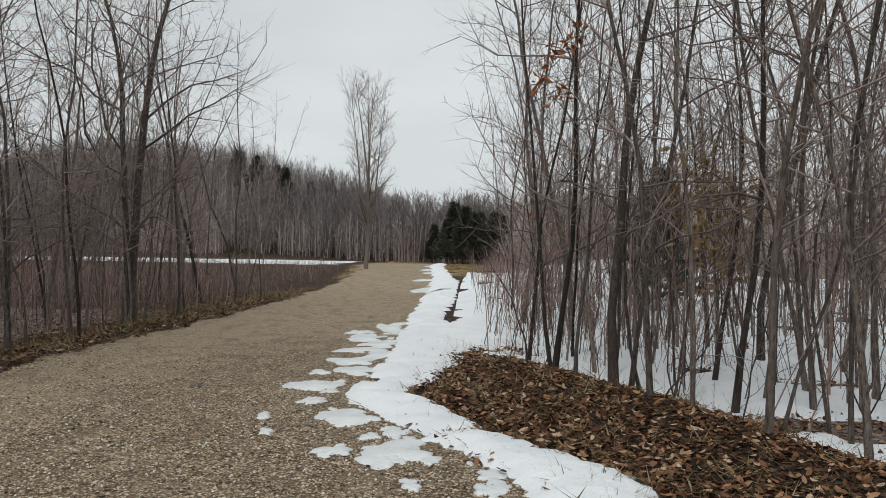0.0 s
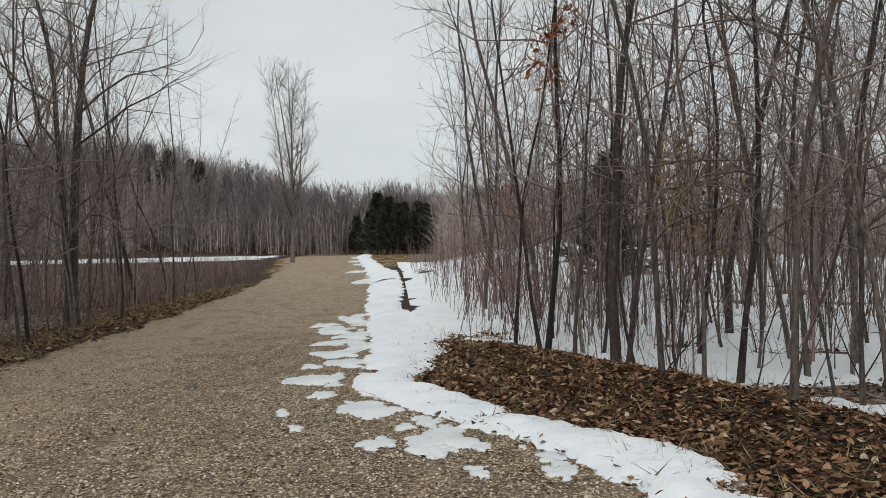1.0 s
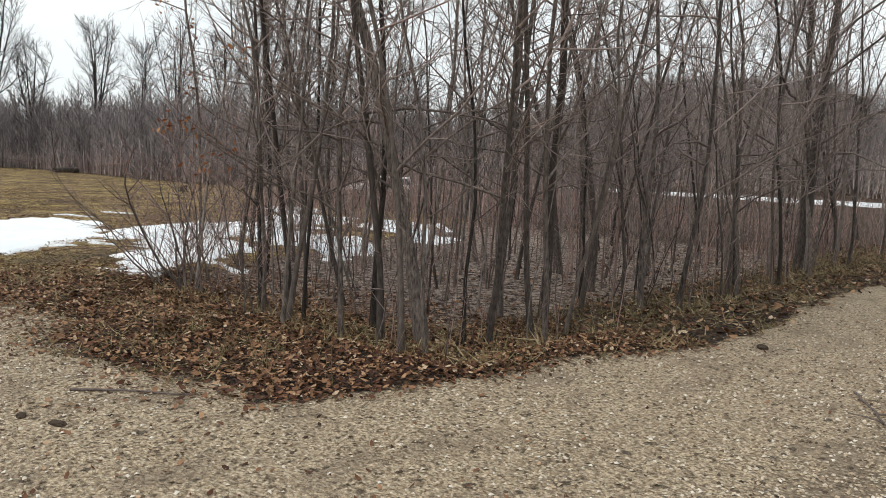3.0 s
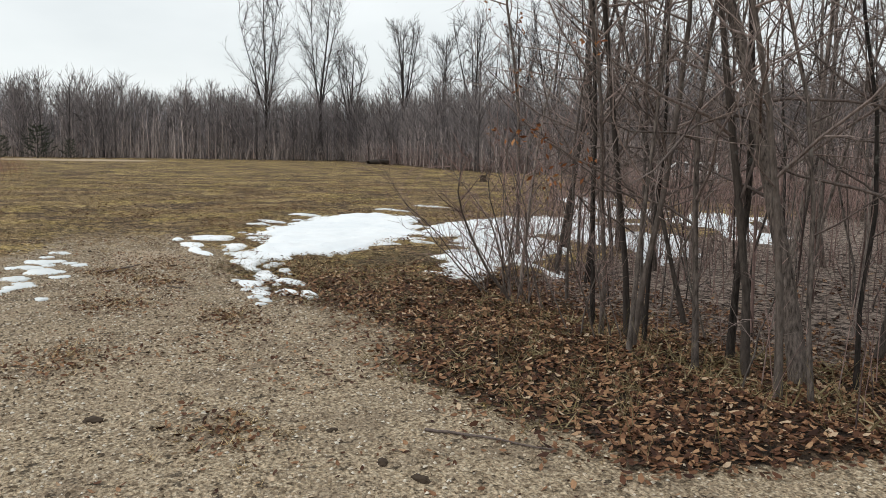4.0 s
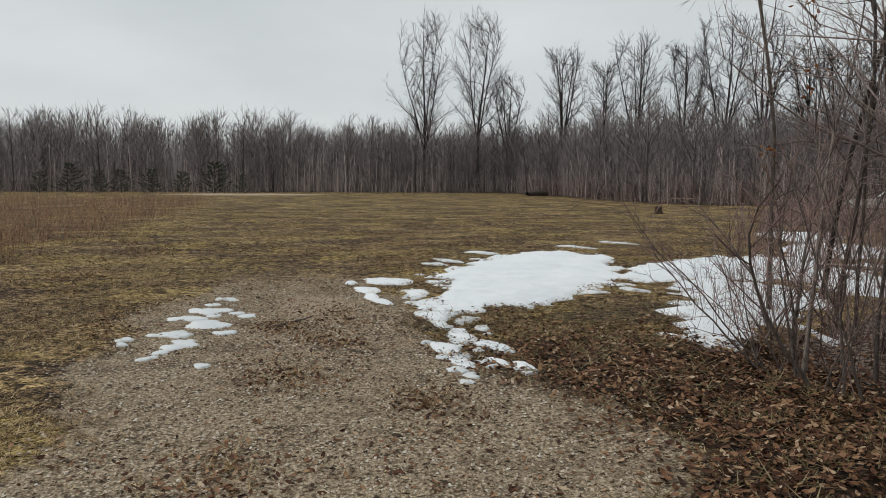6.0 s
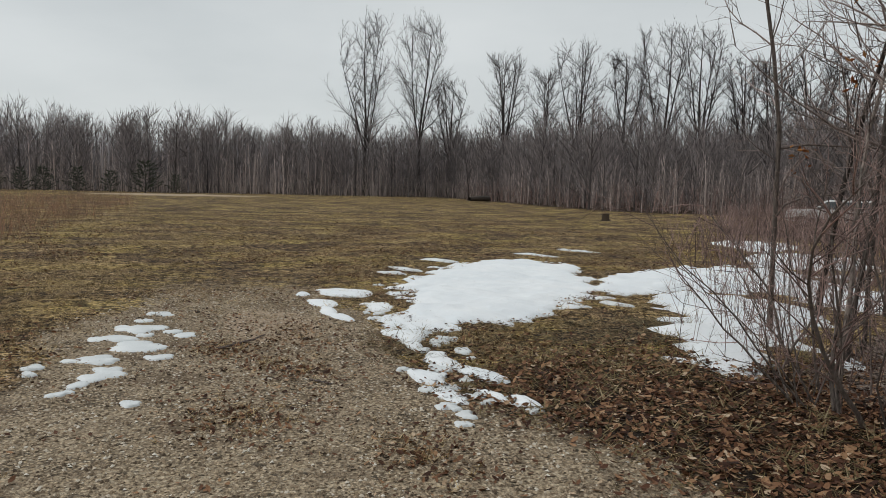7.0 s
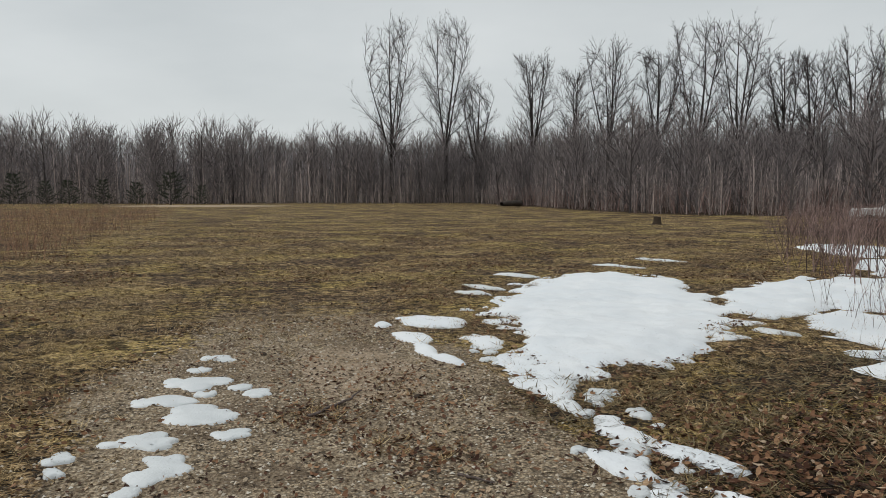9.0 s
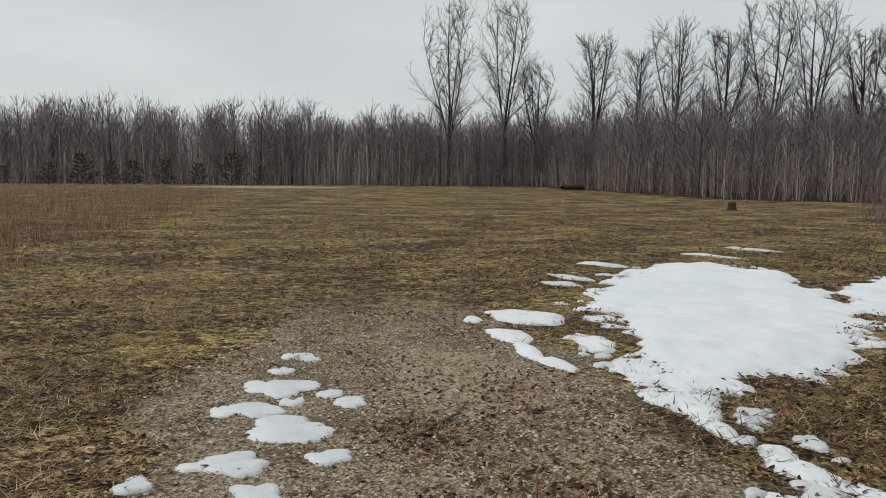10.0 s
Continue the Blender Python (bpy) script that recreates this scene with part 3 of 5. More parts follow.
    # snow among the saplings
    wood = [(-14.4, 6.2, 1.5, .6, -25), (-16, 8.0, 2.2, 1.2, -45), (-18.3, 11.2, 2.8, 1.7, -50), (-22, 15, 2.8, 1.5, -50), (-26, 18, 2.6, 1.2, -45), (-18.5, 16.5, 2.6, 1.2, -40),
            (-15.4, 11.2, 1.8, 1.0, -60), (-30, 31, 2, 0.8, -40)]
    base = ovals(wood, 1.0, 0.8, 44)

    def broken(x, y):
        return base(x, y) - 0.12 + 0.55 * (fbm(x * 1.3, y * 2.0, 45, 4) - 0.5) * 2
    snow_field(broken, (-56, 4.5, -11.5, 50), 0.17, 0.07, "patchy snow lying among shrubs and saplings", kind="stuff", name="woodland_snow")

    def east(x, y):
        d = ((x - 2.1) * 3.7 + (y - 9.4) * 1.6) / 4.03
        d = np.where(y > 11, np.minimum(d + 0.3, x - 0.55 * road_bend(y) + 0.1 - 0.5 * ss(17, 30, y)), d)
        bare = 0.75 * ss(9.5, 5, y) + 0.14 * ss(3, 9, x) + 0.5 * np.exp(-((x - 4.3) / 1.2) ** 2 - ((y - 6.3) / 1.2) ** 2)
        bare = bare + 0.9 * np.exp(-((x - 0.8) / 0.8) ** 2 - ((y - 32) / 5) ** 2)
        bare = bare - 0.3 * ss(12.5, 16, y) * ss(44, 34, y) * ss(8, 4, x)
        return np.minimum(np.minimum(d - 0.35 + 0.35 * ss(12, 14, y), 0.46 - bare), (62 - y) / 5) + 1.0 * (fbm(x * 0.75, y * 0.75, 77, 4) - 0.5) * 2
    snow_field(east, (0, 4.5, 34, 62), 0.2, 0.08, "broken snow cover over leaf litter under bare trees", kind="stuff", name="woodland_snow")

    def north(x, y):
        return np.minimum(np.minimum((y - 78) / 6, (104 - y) / 6), np.minimum((x + 75) / 8, (road_left(y) - 4 - x) / 4)) * 0.5 + 1.0 * (fbm(x * 0.05, y * 0.3, 91, 4) - 0.42)
    snow_field(north, (-80, 74, -8, 108), 0.9, 0.12, "snow lying on the far open field", kind="stuff", name="field_snow")


build_snow()


# ---------------------------------------------------------------- trees
def grow(rs, start, way, length, steps, wander=0.12, lift=0.1):
    pts, d = [np.array(start, float)], np.array(way, float)
    for _ in range(steps):
        d = d + rs.normal(0, wander, 3) + (0, 0, lift)
        d /= np.linalg.norm(d)
        pts.append(pts[-1] + d * length / steps)
    return np.array(pts)


def along(pts, f):
    k = f * (len(pts) - 1)
    i = min(int(k), len(pts) - 2)
    p = pts[i] + (pts[i + 1] - pts[i]) * (k - i)
    d = pts[i + 1] - pts[i]
    return p, d / np.linalg.norm(d)


def side_way(rs, d, spread):
    """A direction that leaves d by about spread radians."""
    a = rs.normal(0, 1, 3)
    a -= d * np.dot(a, d)
    a /= np.linalg.norm(a)
    return d * math.cos(spread) + a * math.sin(spread)


def tree_geo(rs, height, radius, limbs, low=0.3, reach=0.24, rise=0.75, twigs=5, subs=2, sides=6, bend=0.05, fine=1.0, twin=False, curl=0.2, longest=2.4):
    """Trunk and crown of a bare tree: upswept limbs of uneven length, each with twigs and twiglets."""
    trunk, crown = Geo(), Geo()
    for stem in range(2 if twin else 1):
        lean = rs.normal(0, 0.03, 2) + ((0.05, 0.02) if stem else (0, 0))
        pts = grow(rs, (0.12 * stem, 0, -0.12), (lean[0], lean[1], 1), height * (1 - 0.12 * stem), 12, bend, 0.09)
        r = radius * (1 - 0.25 * stem) * np.linspace(1, 0.10, 13) ** 0.9
        r[0] *= 1.35
        trunk.tube(pts, r, sides)
        for k in range(limbs):
            f = low + (0.98 - low) * (k + rs.uniform(0, 1)) / limbs
            p, d = along(pts, f)
            az = k * 2.4 + rs.uniform(-0.6, 0.6)
            el = rise + rs.normal(0, 0.18) + 0.25 * f
            way = (math.cos(az) * math.cos(el), math.sin(az) * math.cos(el), math.sin(el))
            size = min(longest, height * reach * (1.2 - 0.85 * f) * rs.uniform(0.35, 1.35))
            lp = grow(rs, p, way, size, 5, curl, 0.07)
            rr = max(0.0055 * fine, min(r[int(f * 12)] * 0.6, size * 0.0085))
            crown.tube(lp, rr * np.linspace(1, 0.3, 6), 4 if sides > 5 else 3, True)
            for t in range(twigs):
                g = 0.18 + 0.8 * (t + rs.uniform(0, 1)) / twigs
                q, e = along(lp, min(g, 0.99))
                tp = grow(rs, q, side_way(rs, e, rs.uniform(0.4, 0.9)), size * rs.uniform(0.2, 0.5), 2, 0.16, 0.1)
                crown.tube(tp, max(0.0036 * fine, rr * 0.4) * np.array((1, 0.7, 0.35)), 3, True)
                for s in range(subs):
                    q2, e2 = along(tp, rs.uniform(0.2, 0.95))
                    crown.tube(grow(rs, q2, side_way(rs, e2, 0.65), size * rs.uniform(0.1, 0.25), 1, 0.1, 0.08), 0.0032 * fine * np.array((1, 0.5)), 3, True)
    return trunk, crown


def maple_geo(rs, height, radius, limbs, fine, low=0.24, twigs=9, subs=5, wide=0.2, leaders=4):
    """A tall field-edge tree: a bole forks into steep leaders, whose limbs fan into an egg-shaped crown."""
    trunk, crown = Geo(), Geo()
    fork = height * low
    pts = grow(rs, (0, 0, -0.3), (rs.normal(0, 0.02), rs.normal(0, 0.02), 1), fork + 0.3, 4, 0.03, 0.08)
    trunk.tube(pts, radius * np.linspace(1.1, 0.8, 5), 7)
    for j in range(leaders):
        base, side = along(pts, 0.99 - 0.12 * j / leaders)[0], j * 6.28 / leaders + rs.uniform(-0.5, 0.5)
        lean = rs.uniform(0.04, 0.11) if j else 0.02
        tall = height * rs.uniform(0.86, 1.0) - base[2]
        if not j:
            tall = height - base[2]
        stem = grow(rs, base, (lean * 2.2 * math.cos(side), lean * 2.2 * math.sin(side), 1), tall, 7, 0.035, 0.03)
        trunk.tube(stem, radius * (0.7 if j == 0 else 0.5) * np.linspace(1, 0.1, 8), 5)
        for k in range(limbs // leaders):
            u = (k + rs.uniform(0, 1)) * leaders / limbs
            p, d = along(stem, 0.05 + 0.9 * u)
            az = rs.uniform(0, 6.28) if rs.uniform() < 0.4 else side + rs.normal(0, 0.8)
            t = p[2] / height
            top = min(0.98, t + rs.uniform(0.08, 0.24))
            out = wide * math.sqrt(max(0.05, 1 - ((top - 0.66) / 0.38) ** 2)) * rs.uniform(0.4, 1.1)
            goal = np.array((out * height * math.cos(az), out * height * math.sin(az), top * height))
            way = goal - p
            size = max(float(np.linalg.norm(way)), 0.4)
            lp = grow(rs, p, way / size + (0.2 * math.cos(az), 0.2 * math.sin(az), -0.1), size, 5, 0.09, 0.09)
            rr = max(0.009 * fine, min(radius * 0.35 * (1.1 - t), size * 0.016))
            crown.tube(lp, rr * np.linspace(1, 0.25, 6), 3, True)
            for n in range(twigs):
                q, e = along(lp, min(0.99, 0.12 + 0.87 * (n + rs.uniform(0, 1)) / twigs))
                ln = size * rs.uniform(0.14, 0.3) + height * 0.022
                tp = grow(rs, q, side_way(rs, e, rs.uniform(0.35, 0.8)), ln, 2, 0.15, 0.12)
                crown.tube(tp, 0.0034 * fine * np.array((1.2, 0.8, 0.4)), 3, True)
                for m in range(subs):
                    q2, e2 = along(tp, rs.uniform(0.15, 0.98))
                    crown.tube(grow(rs, q2, side_way(rs, e2, 0.55), ln * rs.uniform(0.3, 0.6), 1, 0.1, 0.1), 0.0028 * fine * np.array((1, 0.5)), 3, True)
    return trunk, crown


def tree_thing(name, label, category, group, trunk, crown, bark=None, twig=None):
    root = thing(name, label, category, group)
    part("trunk", trunk.mesh("trunk", bark or BARK), root)
    part("crown", crown.mesh("crown", twig or TWIG), root)
    return root


def stand(x, y, turn=0.0, size=1.0, sink=0.0, tilt=(0, 0)):
    return pose(x, y, float(gz(x, y)) - sink, tilt[0], tilt[1], turn) @ Matrix.Scale(size, 4)


class Kind:
    """Several grown trees of one kind, to be copied about."""

    def __init__(self, name, label, category, group, makers, bark=None):
        self.masters, self.used = [], [False] * len(makers)
        for trunk, crown in makers:
            self.masters.append(tree_thing(name, label, category, group, trunk, crown, bark))

    def put(self, k, m, label=""):
        k %= len(self.masters)
        if self.used[k]:
            ob = copy_thing(self.masters[k], m)
        else:
            ob, self.used[k] = self.masters[k], True
            ob.matrix_basis = m
        return tagged(ob, label)


def build_woods():
    rs = np.random.RandomState(12)
    pole = Kind("sapling", "slender bare grey-brown sapling rooted in leaf litter", "tree", "roadside saplings",
                [tree_geo(rs, rs.uniform(8, 10), r, 22, 0.2, 0.19, 0.6, 4, 2, 5, 0.075) for r in (0.02, 0.024, 0.027, 0.03, 0.032, 0.036, 0.04, 0.046, 0.026, 0.034, 0.022)])
    girths = (0.02, 0.021, 0.024, 0.028, 0.03, 0.032, 0.036, 0.04, 0.04, 0.047, 0.054, 0.058, 0.075)
    young = Kind("young_tree", "bare young tree with grey bark and upswept limbs", "tree", "young trees in the roadside woods",
                 [tree_geo(rs, 8.6 + 60 * r + rs.uniform(-0.6, 0.6), r, 32, 0.14, 0.17, 0.5, 6, 3, 7, 0.075) for r in girths], DARKBARK)
    whip = Kind("whip", "thin bare whip of undergrowth among the trees", "sapling", "undergrowth whips",
                [tree_geo(rs, rs.uniform(3, 5), rs.uniform(0.009, 0.015), 12, 0.1, 0.25, 0.5, 3, 2, 4, 0.1) for _ in range(6)])
    thin_stem = Kind("thin_sapling", "thin crooked dark sapling in the crowded roadside woods", "sapling", "crowded thin saplings",
                     [tree_geo(rs, rs.uniform(7, 11), r, 14, 0.2, 0.16, 0.65, 4, 2, 5, 0.1) for r in (0.011, 0.013, 0.015, 0.018, 0.02, 0.023, 0.027)])
    taken = []

    def by_girth(spots):
        """Trees that stand out, each given as x, y and its trunk's half width."""
        for n, (x, y, r) in enumerate(spots):
            k = min(range(len(girths)), key=lambda i: abs(girths[i] - 0.66 * r) + 0.0015 * ((i + n) % 2))
            young.put(k, stand(x, y, rs.uniform(0, 360), rs.uniform(0.92, 1.08), 0.02, rs.normal(0, 1.8, 2)))
            taken.append((x, y))
    # west woods, along the road's verge and round the driveway corner
    by_girth([(-8.3, 6.0, .12), (-8.66, 5.7, .055), (-8.6, 7.5, .06), (-8.75, 7.95, .06), (-7.8, 7.3, .06), (-8.2, 8.1, .08), (-9.35, 11.3, .08), (-7.9, 10.2, .06),
              (-7.47, 10.45, .055), (-7.7, 13.0, .06), (-7.5, 12.8, .045), (-8.05, 19.4, .05), (-9.3, 27, .1), (-7.55, 14.9, .046), (-8.8, 10.0, .036), (-7.92, 6.6, .043)])
    by_girth([(-8.0, 6.3, .03), (-8.2, 10.2, .036), (-7.4, 6.95, .05), (-9.54, 5.15, .05), (-9.0, 5.46, .046), (-10.05, 5.2, .038), (-8.5, 9.5, .06), (-10.3, 5.8, .05),
              (-10.9, 5.8, .045), (-10.0, 5.75, .037), (-13.8, 7.4, .05), (-9.16, 6.05, .055), (-8.1, 5.45, .05), (-10.47, 6.85, .04), (-7.88, 5.57, .03), (-13.7, 9.4, .055)])
    by_girth([(-15.6, 8.9, .06), (-15.4, 10.05, .075), (-14.15, 8.1, .038), (-13.1, 7.45, .055), (-14.9, 7.4, .043), (-9.9, 28, .06), (-10.4, 26.8, .08), (-7.5, 15.1, .06), (-7.3, 12.4, .05)])
    # east woods
    by_girth([(2.24, 9.1, .085), (2.6, 15.9, .08), (1.4, 11.6, .043), (1.7, 11.0, .043), (2.45, 8.1, .043), (2.84, 7.9, .03), (3.38, 8.24, .055), (3.15, 6.65, .05),
              (4.76, 9.6, .05), (6.16, 11.7, .055), (4.0, 6.94, .037), (3.8, 6.2, .046), (5.36, 12.8, .085), (1.75, 18.4, .07), (1.67, 10.5, .055), (2.55, 9.65, .046)])
    by_girth([(4.4, 8.6, .05), (5.4, 9.2, .06), (3.9, 10.6, .05), (6.4, 9.0, .07), (2.2, 12.6, .038), (5.0, 7.6, .043)])

    def scatter(count, box, mask, gap, kinds):
        tries = n = 0
        while n < count and tries < count * 60:
            tries += 1
            x, y = rs.uniform(box[0], box[2]), rs.uniform(box[1], box[3])
            if float(mask(x, y)) < 0.7 or any((x - a) ** 2 + (y - b) ** 2 < gap * gap for a, b in taken):
                continue
            taken.append((x, y))
            kind = kinds[rs.randint(len(kinds))]
            kind.put(rs.randint(99), stand(x, y, rs.uniform(0, 360), rs.uniform(0.8, 1.15), 0.02, rs.normal(0, 2.0, 2)))
            n += 1
    scatter(28, (-16, 5.5, -7.2, 24), west_woods, 0.5, (pole,))
    scatter(12, (-13, 11, -7.6, 24), west_woods, 0.6, (young,))
    scatter(34, (-24, 20, -8, 40), west_woods, 1.0, (pole, young))
    scatter(44, (1.4, 6, 13, 24), east_woods, 0.5, (pole, pole, pole, pole, pole, young))
    scatter(125, (1.5, 7, 14, 24), east_woods, 0.25, (thin_stem,))
    scatter(32, (-14, 6, -7.4, 22), west_woods, 0.3, (thin_stem,))
    scatter(36, (2, 20, 26, 48), east_woods, 1.0, (pole, young))
    scatter(30, (-14, 5, -7.2, 15), west_woods, 0.3, (whip,))
    scatter(55, (1.2, 6, 10, 20), east_woods, 0.3, (whip,))
    # the twin-stemmed tree by the road, taller than the rest
    t, c = tree_geo(rs, 13.5, 0.125, 44, 0.16, 0.26, 0.5, 8, 4, 8, 0.05, 1.3, twin=True, longest=4)
    tree_thing("twin_stemmed_tree", "tall twin-stemmed bare tree on the road verge", "tree", "", t, c, DARKBARK).matrix_basis = stand(-8.05, 18.6, 200)
    t, c = maple_geo(rs, 17.5, 0.2, 72, 3.4, low=0.16, wide=0.14, leaders=5)
    tree_thing("field_tree", "tall bare tree standing before the far wood", "tree", "", t, c).matrix_basis = stand(-9.2, 68, 30)


build_woods()


def far_template(rs, height, radius, limbs, low, reach, rise, twigs):
    g = Geo()
    pts = grow(rs, (0, 0, -0.3), (0, 0, 1), height, 3, 0.03, 0.05)
    g.tube(pts, radius * np.array((1.1, 0.85, 0.5, 0.12)), 3, True)
    for k in range(limbs):
        tip = low + 0.12 + (0.9 - low) * ((k + rs.uniform(0, 1)) / limbs) ** 0.8
        out = reach * math.sqrt(max(0.03, 1 - ((tip - 0.68) / 0.36) ** 2)) * rs.uniform(0.5, 1.15)
        f = max(low, tip - rise * out - 0.04)
        p, d = along(pts, min(f, 0.96))
        az = rs.uniform(0, 6.28)
        way = np.array((math.cos(az) * out, math.sin(az) * out, tip - f))
        size = height * float(np.linalg.norm(way))
        lp = grow(rs, p, way, size, 1, 0.02, 0.0)
        g.tube(lp, radius * 0.33 * np.linspace(1, 0.4, len(lp)), 3, True)
        for t in range(twigs):
            q, e = along(lp, rs.uniform(0.3, 0.95))
            g.tube(grow(rs, q, side_way(rs, e, 0.55), size * rs.uniform(0.3, 0.6), 1, 0.1, 0.08), radius * 0.27 * np.array((1, 0.4)), 3, True)
    return g.arrays()


def far_wood(name, label, points, heights, seed, templates, material=None):
    # thickets take the paler bark, whose colour carries the haze
    material = material or (FARDARK if name == "far_wood" else HAZEBARK)
    rs = np.random.RandomState(seed)
    g = Geo()
    pick = rs.randint(len(templates), size=len(points))
    for k, tpl in enumerate(templates):
        sel = pick == k
        n = int(sel.sum())
        if n:
            m = scaled_turns(rs, n, 0.86, 1.12, 0.03) * heights[sel][:, None, None]
            p = points[sel]
            g.many(tpl, m, np.stack((p[:, 0], p[:, 1], gz(p[:, 0], p[:, 1])), 1))
    me = g.mesh(name, material)
    tagged(new(name, me), label, "woods", kind="stuff")


def build_far_woods():
    rs = np.random.RandomState(5)
    tall = [far_template(rs, 1.0, 0.0085, 38, 0.34, 0.17, 1.4, 3) for _ in range(6)]
    thin = [far_template(rs, 1.0, 0.0085, 8, 0.15, 0.12, 1.6, 1) for _ in range(5)]

    def fill(count, box, mask, seed):
        r = np.random.RandomState(seed)
        p = np.stack((r.uniform(box[0], box[2], count * 8), r.uniform(box[1], box[3], count * 8)), 1)
        p = p[mask(p[:, 0], p[:, 1]) > 0.6]
        return p[:count]
    # west: behind the clearing
    p = fill(760, (-135, -75, -95, 60), far_woods, 1)
    far_wood("far_wood", "dense grey-brown leafless wood beyond the clearing", p, rs.uniform(11.2, 13.6, len(p)), 2, tall)
    p = fill(2300, (-118, -75, -94, 52), far_woods, 3)
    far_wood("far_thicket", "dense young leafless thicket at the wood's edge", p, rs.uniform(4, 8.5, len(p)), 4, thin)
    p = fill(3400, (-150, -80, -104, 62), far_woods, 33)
    far_wood("far_understorey", "leafless stems tinted haze-grey, filling the depth of the wood", p, rs.uniform(7, 10.5, len(p)), 34, thin, HAZEGREY)
    # north-west: round behind the parked car
    p = fill(520, (-100, 30, -34, 80), far_woods, 5)
    far_wood("far_wood", "leafless wood curving round the clearing's edge", p, rs.uniform(9, 13, len(p)), 6, tall)
    p = fill(1300, (-96, 29, -33, 58), far_woods, 7)
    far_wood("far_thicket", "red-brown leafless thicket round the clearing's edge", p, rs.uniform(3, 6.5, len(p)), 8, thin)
    # north: at the end of the road
    p = fill(900, (-95, 108, 40, 146), far_woods, 9)
    far_wood("far_wood", "leafless wood behind the snowy field", p, rs.uniform(9, 12, len(p)) + 3 * ss(-34, -20, p[:, 0]), 10, tall)
    p = fill(3300, (-85, 105, 20, 138), far_woods, 11)
    far_wood("far_thicket", "pale leafless thicket behind the snowy field", p, rs.uniform(6, 10.5, len(p)), 12, thin)
    # east: deep part of the roadside woods
    p = fill(120, (10, 18, 60, 90), lambda x, y: east_woods(x, y), 13)
    far_wood("deep_wood", "deeper leafless woods behind the roadside trees", p, rs.uniform(9, 12, len(p)), 14, tall)
    p = fill(120, (-2, 50, 18, 104), lambda x, y: ss(-2, 0, x - road_bend(y) - 3.5) * (x > 0.078 * y - 1.2), 15)
    far_wood("deep_wood", "leafless saplings along the far road edge", p, rs.uniform(6, 10, len(p)), 16, tall)
    p = fill(700, (-44, 8, -14, 42), lambda x, y: ss(0, 2, np.minimum(np.minimum(y - 12 + 0.0 * x, x + 1.0 * y + 6), -x - 13 - 0.1 * y)), 17)
    far_wood("open_thicket", "sparse red-brown thicket standing in patchy snow", p[:170], rs.uniform(2.5, 5.5, len(p[:170])), 18, thin, SHRUB)

    p = fill(170, (1.6, 9, 20, 40), lambda x, y: east_woods(x, y), 19)
    far_wood("open_thicket", "red-brown thicket of young stems between the trees", p, rs.uniform(2.0, 4.6, len(p)), 20, thin, SHRUB)
    p = fill(150, (1.8, 8, 16, 32), lambda x, y: east_woods(x, y), 23)
    far_wood("open_thicket", "crowded grey-brown stems of young growth between the trees", p, rs.uniform(3.0, 7.0, len(p)), 24, [far_template(rs, 1.0, 0.0026, 16, 0.15, 0.12, 1.5, 3) for _ in range(4)], TWIG)
    p = fill(60, (-16, 6.5, -8, 30), lambda x, y: west_woods(x, y), 25)
    far_wood("open_thicket", "crowded grey-brown stems of young growth between the trees", p, rs.uniform(3.0, 7.0, len(p)), 26, [far_template(rs, 1.0, 0.0026, 16, 0.15, 0.12, 1.5, 3) for _ in range(4)], TWIG)
    p = fill(70, (-15, 7, -8, 30), lambda x, y: west_woods(x, y), 21)
    far_wood("open_thicket", "red-brown thicket of young stems between the trees", p, rs.uniform(1.8, 4.0, len(p)), 22, thin, SHRUB)
    # tall trees that rise over the west wood
    for n, (px, ht, dist) in enumerate([(0.2776, 22.5, 100), (0.3573, 22.8, 100), (0.4831, 18.6, 100), (0.40, 16, 104), (0.55, 17, 103), (0.61, 19, 96), (0.69, 17.5, 95), (0.765, 19.5, 90), (0.842, 19.5, 90),
                                        (0.93, 15.5, 88), (0.99, 15, 86), (1.07, 16, 84), (1.15, 14, 82)]):
        # px: tangent of the heading north of west
        a = math.atan(px)
        x, y = -8.4 - dist * math.cos(a), 0.2 + dist * math.sin(a)
        t, c = maple_geo(rs, ht, 0.26, 64, 4.8, wide=0.18, low=(0.22, 0.3, 0.35, 0.27)[n % 4], leaders=(4, 3, 5)[n % 3])
        tree_thing("tall_maple", "tall bare tree with a fanned crown rising over the wood", "tree", "tall trees over the far wood", t, c, FARTREE, FARTREE).matrix_basis = stand(x, y, rs.uniform(0, 360))


build_far_woods()


# ---------------------------------------------------------------- conifers, shrubs, brush
def pine_geo(rs, height, spread, tiers, round_top=1.0):
    trunk, crown = Geo(), Geo()
    pts = grow(rs, (0, 0, -0.1), (0, 0, 1), height, 6, 0.02, 0.1)
    trunk.tube(pts, height * 0.018 * np.linspace(1, 0.15, 7), 6)
    for k in range(tiers):
        f = 0.08 + 0.9 * k / tiers
        for b in range(6):
            p, d = along(pts, f)
            az = k * 0.9 + b * 1.05 + rs.uniform(-0.3, 0.3)
            size = spread * (1.05 - f) ** round_top * rs.uniform(0.5, 1.25)
            lp = grow(rs, p, (math.cos(az), math.sin(az), 0.25), size, 3, 0.08, 0.10)
            trunk.tube(lp, 0.012 * height / 3 * np.linspace(1, 0.3, 4), 3)
            for t in range(26):
                q, e = along(lp, rs.uniform(0.25, 0.99))
                w = side_way(rs, e, rs.uniform(0.2, 0.9))
                n = np.cross(w, rs.normal(0, 1, 3))
                n /= np.linalg.norm(n)
                ln = height * rs.uniform(0.05, 0.1)
                crown.add([q - n * ln * 0.13, q + n * ln * 0.13, q + w * ln], [(0, 1, 2)])
    return trunk, crown


